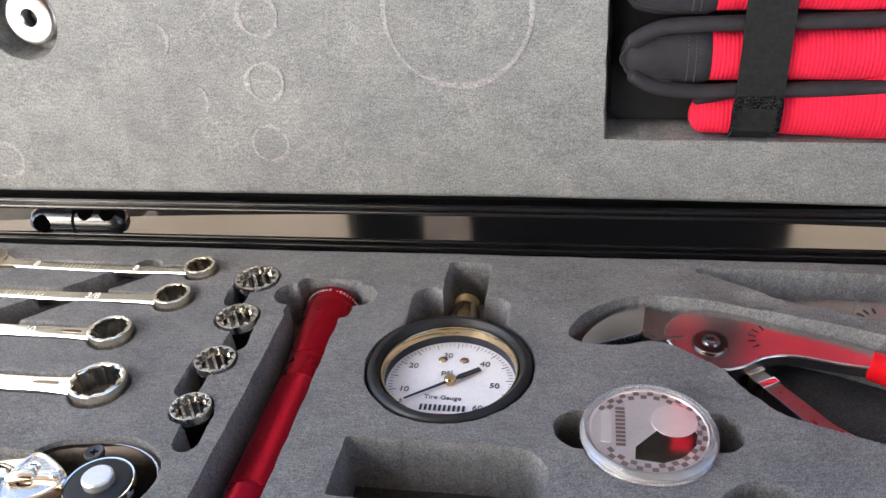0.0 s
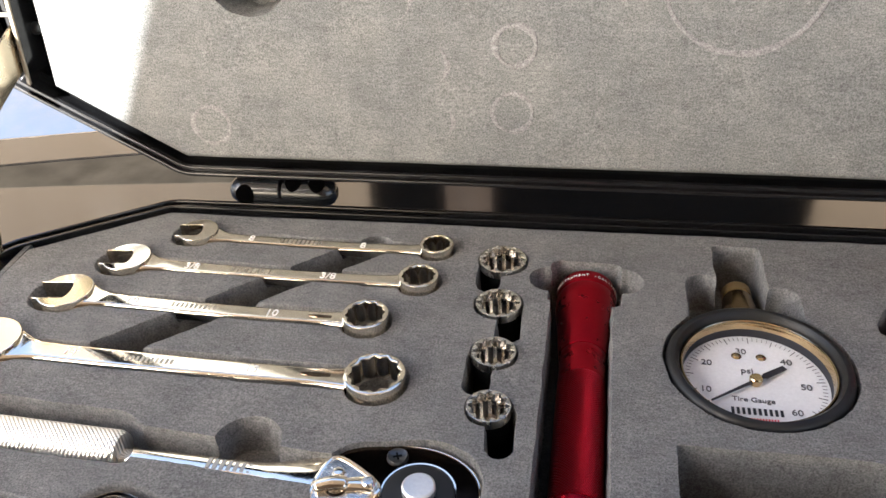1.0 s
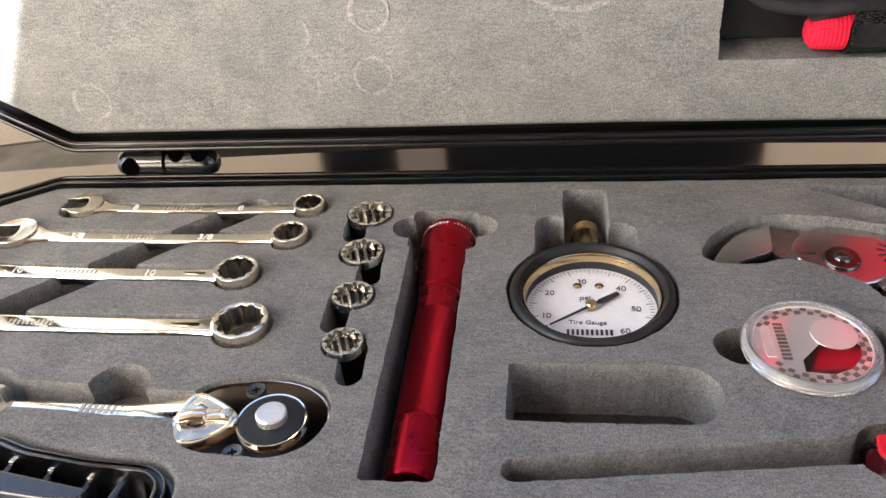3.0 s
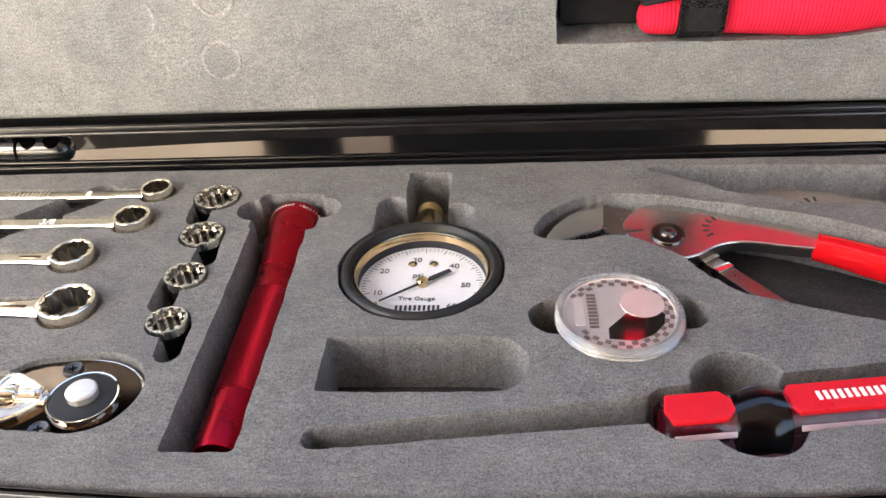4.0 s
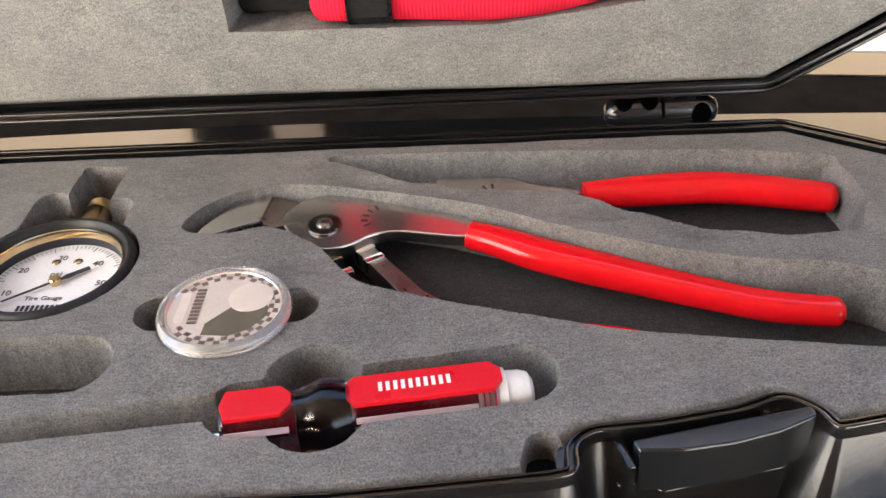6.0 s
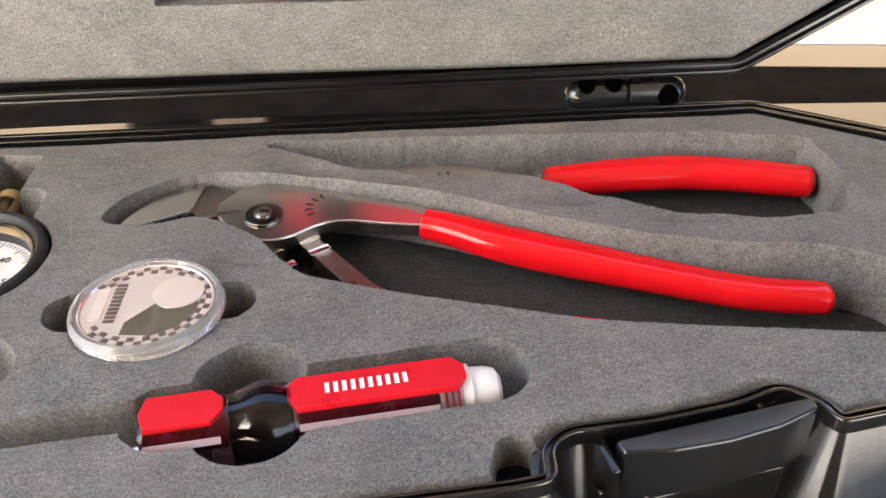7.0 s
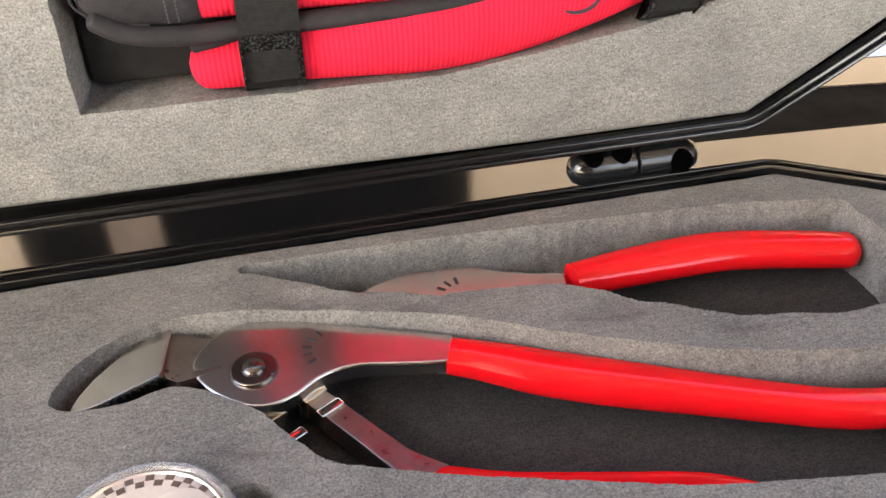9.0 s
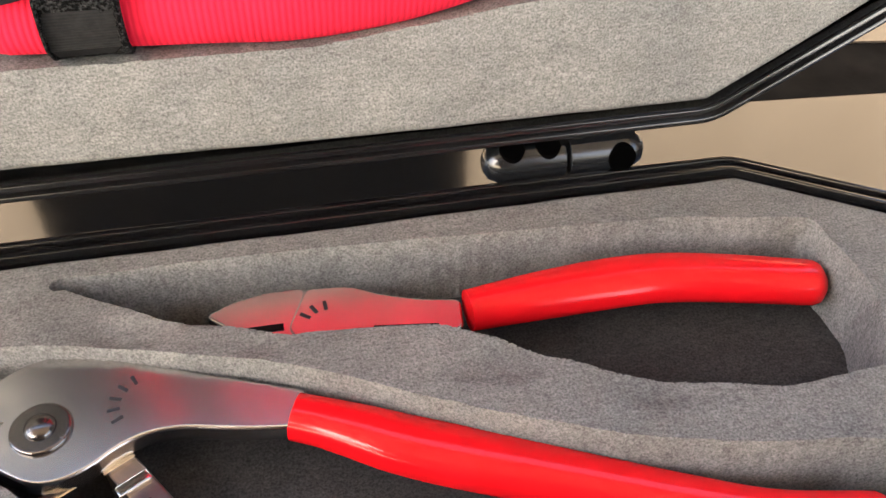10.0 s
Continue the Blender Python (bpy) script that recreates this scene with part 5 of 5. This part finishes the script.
def gloves():
    ob = thing("work_glove", "red knit work glove with dark grey fingertips, strapped in", "glove", LID)
    z = -0.006
    part("finger", sweep([(0.0978, 0.0562, z, 0.0074, 0.0072), (0.1080, 0.0568, z, 0.0084, 0.0082), (0.1200, 0.0575, z, 0.0088, 0.0088), (0.1450, 0.0592, z, 0.0118, 0.0100), (0.1680, 0.0612, z, 0.0150, 0.0105), (0.1950, 0.0655, z, 0.0166, 0.0105), (0.2200, 0.0715, z, 0.0165, 0.0100), (0.2450, 0.0780, z, 0.0150, 0.0090), (0.2650, 0.0830, z, 0.0140, 0.0080)], 28, 6), KNIT, ob, "red knit little finger and palm edge")
    for y, y2, y3, x in ((0.0812, 0.0822, 0.0930, 0.0700), (0.1088, 0.1085, 0.1140, 0.0705), (0.1355, 0.1340, 0.1350, 0.0710)):
        part("finger", sweep([(0.0990, y, z, 0.0102, 0.0092), (0.1300, y, z, 0.0104, 0.0098), (0.1700, y2, z, 0.0110, 0.0100), (0.2200, y3, z, 0.0120, 0.0095)], 28, 6), KNIT, ob, "red knit finger")
        r = 0.0114
        tip = part("fingertip", sweep([(x, y, z, r * 0.84, 0.0082), (x + 0.007, y, z, r * 0.97, 0.0096), (x + 0.016, y, z, r, 0.0100), (x + 0.0255, y, z, r, 0.0102)], 32, 6), GREYCLOTH, ob, "dark grey padded fingertip")
        for dx in (0.0195, 0.0225):
            part("stitch_row", joined([sweep([(x + dx, y - r * 0.80 + k * r * 0.115, zz, 0.00022, 0.0002), (x + dx + 0.0001, y - r * 0.80 + k * r * 0.115 + 0.0007, zz, 0.00022, 0.0002)], 6, 1) for k in range(14) for zz in (z + 0.01015 * math.sqrt(max(0.05, 1 - ((k - 6.5) * 0.115) ** 2)),)]), STITCH, tip, "row of stitches")
        rim = [(x + 0.0180 - 0.0245 * math.cos(radians(q)), y + r * 0.80 * math.sin(radians(q)), z + 0.0072 - 0.001 * math.cos(radians(q)), 0.00045, 0.0004) for q in range(-80, 81, 20)]
        part("seam", sweep(rim, 8, 3), GREYCLOTH, tip, "raised edge seam")
    part("fingertip", sweep([(0.0960, 0.0628, -0.0075, 0.0030, 0.0060), (0.1030, 0.0650, -0.0065, 0.0032, 0.0066), (0.1100, 0.0668, -0.0060, 0.0030, 0.0066)], 20, 6), GREYCLOTH, ob)
    for pts in (((0.0690, 0.0745), (0.0760, 0.0705), (0.0860, 0.0684), (0.0980, 0.0676), (0.1100, 0.0680), (0.1350, 0.0684), (0.1550, 0.0688), (0.1750, 0.0694), (0.1930, 0.0715)), ((0.0685, 0.0885), (0.0760, 0.0925), (0.0860, 0.0942), (0.1100, 0.0948), (0.1400, 0.0950), (0.1800, 0.0965), (0.2200, 0.1030)), ((0.0830, 0.1222), (0.1300, 0.1215), (0.2000, 0.1225))):
        part("piping", sweep([(x, y, 0.0004, 0.0031, 0.0036) for x, y in pts], 16, 6), GREYCLOTH, ob, "dark grey side panel")
    part("cuff", sweep([(0.250, 0.095, z, 0.030, 0.009), (0.275, 0.102, z, 0.034, 0.009), (0.290, 0.106, z, 0.034, 0.009)], 28, 6), GREYCLOTH, ob, "dark grey cuff")
    arc = [(0.2170 + 0.0080 * math.cos(radians(q)), 0.0690 + 0.0065 * math.sin(radians(q)), 0.0030, 0.0007, 0.0006) for q in range(190, 371, 30)]
    part("printed_mark", sweep(arc, 8, 3), INK, ob)
    return ob


gloves()


def strap(x0, x1, tilt, low=0.0):
    ob = thing("hook_and_loop_strap", "black fleecy strap holding the glove", "strap", LID, "straps in the lid")
    bm = bmesh.new()
    rows = []
    run = [(0.0452, -0.016), (0.0465, -0.008), (0.0485, -0.0015), (0.052, 0.0035), (0.058, 0.0052), (0.067, 0.0052), (0.075, 0.0056), (0.085, 0.0062), (0.095, 0.0056), (0.107, 0.0060), (0.120, 0.0050), (0.140, 0.0040), (0.160, 0.0020), (0.168, -0.010)]
    for y, z in run:
        y = y + low * (0.168 - y) / 0.123
        s = tilt * (y - 0.048)
        rows.append([bm.verts.new((x, y, zz)) for x, zz in ((x0 + s, z), (x1 + s, z), (x1 + s, z - 0.0016), (x0 + s, z - 0.0016))])
    for p, q in zip(rows, rows[1:]):
        for k in range(4):
            bm.faces.new((p[k], p[(k + 1) % 4], q[(k + 1) % 4], q[k]))
    bm.faces.new(rows[0])
    bm.faces.new(rows[-1][::-1])
    bmesh.ops.recalc_face_normals(bm, faces=bm.faces)
    part("webbing", bm, WEBBING, ob)
    lip = [(x0 - 0.0003, 0.0462), (x1 + 0.0003, 0.0462), (x1 + 0.0004, 0.0670), (x0 - 0.0002, 0.0670)]
    hook = prism(filleted(lip, 0.0025), -0.0006, 0.0021, 0.0008)
    bmesh.ops.subdivide_edges(hook, edges=list(hook.edges), cuts=3, use_grid_fill=True)
    heights = [(0.0452, -0.016), (0.0465, -0.008), (0.0485, -0.0015), (0.052, 0.0035), (0.058, 0.0052), (0.075, 0.0055)]
    for v in hook.verts:
        v.co.y += low
        v.co.z += float(np.interp(v.co.y - low, [h[0] for h in heights], [h[1] for h in heights]))
    part("loop_end", hook, FLEECE, ob, "fleecy folded-over strap end")
    return ob


strap(0.1085, 0.1268, 0.02)
strap(0.2420, 0.2600, 0.0, 0.0085)
part("pocket_lining", prism(filleted([(0.0605, 0.0500), (0.2980, 0.0500), (0.2980, 0.163), (0.0605, 0.163)], 0.004), -0.0250, -0.0185, 0.001), BLACKCLOTH, lid, "flat black fabric at the back of the glove pocket")


def knob():
    ob = thing("metal_knob", "round bare metal knob with a hex recess, in a foam hole", "knob", LID @ pose(-0.1925, 0.1015, -0.013))
    b = part("body", lathe([(0.0035, 0.0105), (0.0042, 0.0118), (0.0100, 0.0118), (0.0118, 0.0105), (0.0122, 0.0085), (0.0122, 0.0), (0, 0.0)], 40), STEEL, ob)
    part("hex_recess", prism(circle(0.0038, 6), 0.004, 0.0060), DARKSTEEL, b)


knob()

# ---- surroundings ----
deck = thing("car_deck", "glossy black painted car panel under the tool case", "car panel", None, "", "structure")
ZD = -0.0522


def deck_strip(name, front, back, z0, z1, mat, label="", edge=0.0008, deep=0.03):
    """A panel of the car's bowed tail: front and back give y on the middle line and the bow."""
    bm = bmesh.new()
    rows = []
    for i in range(71):
        x = 1.05 * (i - 35) / 35
        f, g = (c - k * (x - 0.03) ** 2 * (1.0 if x < 0.03 else 0.5) for c, k in (front, back))
        rows.append([bm.verts.new((x, y, z)) for y, z in ((f, z0 - deep), (f, z0 - edge), (f + edge, z0), (g - edge, z1), (g, z1 - edge), (g, z0 - deep))])
    for p, q in zip(rows, rows[1:]):
        for i in range(6):
            bm.faces.new((p[i], p[(i + 1) % 6], q[(i + 1) % 6], q[i]))
    bm.faces.new(rows[0])
    bm.faces.new(rows[-1])
    bmesh.ops.recalc_face_normals(bm, faces=bm.faces)
    return part(name, bm, mat, deck, label)


ZR = ZD + 0.0192
deck_strip("panel", (-0.17, 0.0), (0.2035, 0.18), ZD, ZD, PAINT, "flat glossy black panel")
deck_strip("seal", (0.2040, 0.18), (0.2625, 0.32), ZD - 0.0006, ZD - 0.0006, SEAL, "matt black seal strip")
deck_strip("panel", (0.2630, 0.32), (0.2985, 0.30), ZD, ZD, PAINT)
deck_strip("trim_strip", (0.2990, 0.30), (0.3890, 0.30), ZD + 0.0004, ZR, METALTRIM, "rising polished grey metal strip")
deck_strip("panel", (0.3895, 0.30), (0.5300, 0.40), ZR, ZR, PAINT)
deck_strip("seal", (0.5305, 0.40), (0.5400, 0.40), ZR - 0.004, ZR - 0.004, SEAL)
deck_strip("panel", (0.5405, 0.40), (1.10, 0.40), ZR, ZR, PAINT)
deck_strip("body", (-0.165, 0.0), (1.09, 0.40), -0.0835, -0.0835, PAINT, "plain black car body below the panels", 0.01, 0.8660)
ground = part("ground", block(-300, 300, -300, 300, -1.2, -0.95), CONCRETE, None, smooth=False)
tagged(ground, "sunlit tan concrete yard", "ground", kind="structure")
side_bay = [(-14.0, -0.95), (14.0, -0.95), (14.0, 5.5), (3.4, 5.5), (3.4, 6.0), (-3.2, 6.0), (-3.2, 5.5), (-14.0, 5.5)]
back = part("wall_north", moved(prism(side_bay, -0.3, 0.0), pose(0, 5.0, 0, 90, 0, 0)), STUCCO, None, smooth=False)
tagged(back, "sunlit tan stucco wall with a taller middle bay", "wall", kind="structure")
# an added panel out of view keeps the sun off the case
S = SUN_FROM.copy()
edge = Vector((-0.2575, 0.095, 0.05)) + S * 1.5
side = Vector((-S.y, S.x, 0)).normalized()
side = side if side.x > 0 else -side
pm = Matrix.Translation(edge) @ Matrix.Rotation(math.atan2(side.y, side.x), 4, "Z") @ Matrix.Rotation(radians(16), 4, "Y")
sun_block = part("sun_block_panel", block(0.0, 0.85, -0.04, 0.0, -0.55, 0.86), CANOPY, None, smooth=False)
sun_block.matrix_world = pm
tagged(sun_block, "added unseen panel that casts the shadow over the case", "panel", kind="structure")
# added roof out of view, shaped to hold back skylight
roof = part("roof", prism([(-1.5, -1.90), (-1.08, -1.90), (-1.08, -2.60), (2.5, -2.60), (2.5, 0.42), (-1.5, 0.42)], 1.70, 1.78), TIMBER, None, smooth=False)
tagged(roof, "added unseen roof that cuts skylight and bounces warm light", "roof", kind="structure")
# added block out of view dims front light and darkens reflections
post = part("front_light_block", block(-0.36, 0.80, -1.62, -1.42, -0.95, 1.70, 0.01), CANOPY, None, smooth=False)
tagged(post, "added unseen dark brown block that cuts light from the front", "post", kind="structure")
# added screen out of view takes side light off the base foam
side_block = part("side_light_block", block(1.55, 1.63, -0.55, 0.40, -0.95, 1.695, 0.006), CANOPY, None, smooth=False)
tagged(side_block, "added unseen dark brown screen that dims the case's right end", "wall", kind="structure")
# a timber post stands between tall dark windows in the wall
mull = part("window_post", block(-1.048, -0.722, 4.80, 4.895, -0.94, 3.0, 0.004), BROWNWOOD, None, smooth=False)
tagged(mull, "red-brown timber post between tall dark windows", "post", kind="structure")
for wx0, wx1 in ((-1.63, -0.886), (-0.884, 1.38)):
    win = part("window", block(wx0, wx1, 4.90, 4.996, -0.93, 4.35), DARKGLASS, None, smooth=False)
    tagged(win, "tall dark glazed opening in the tan wall", "window", kind="structure")
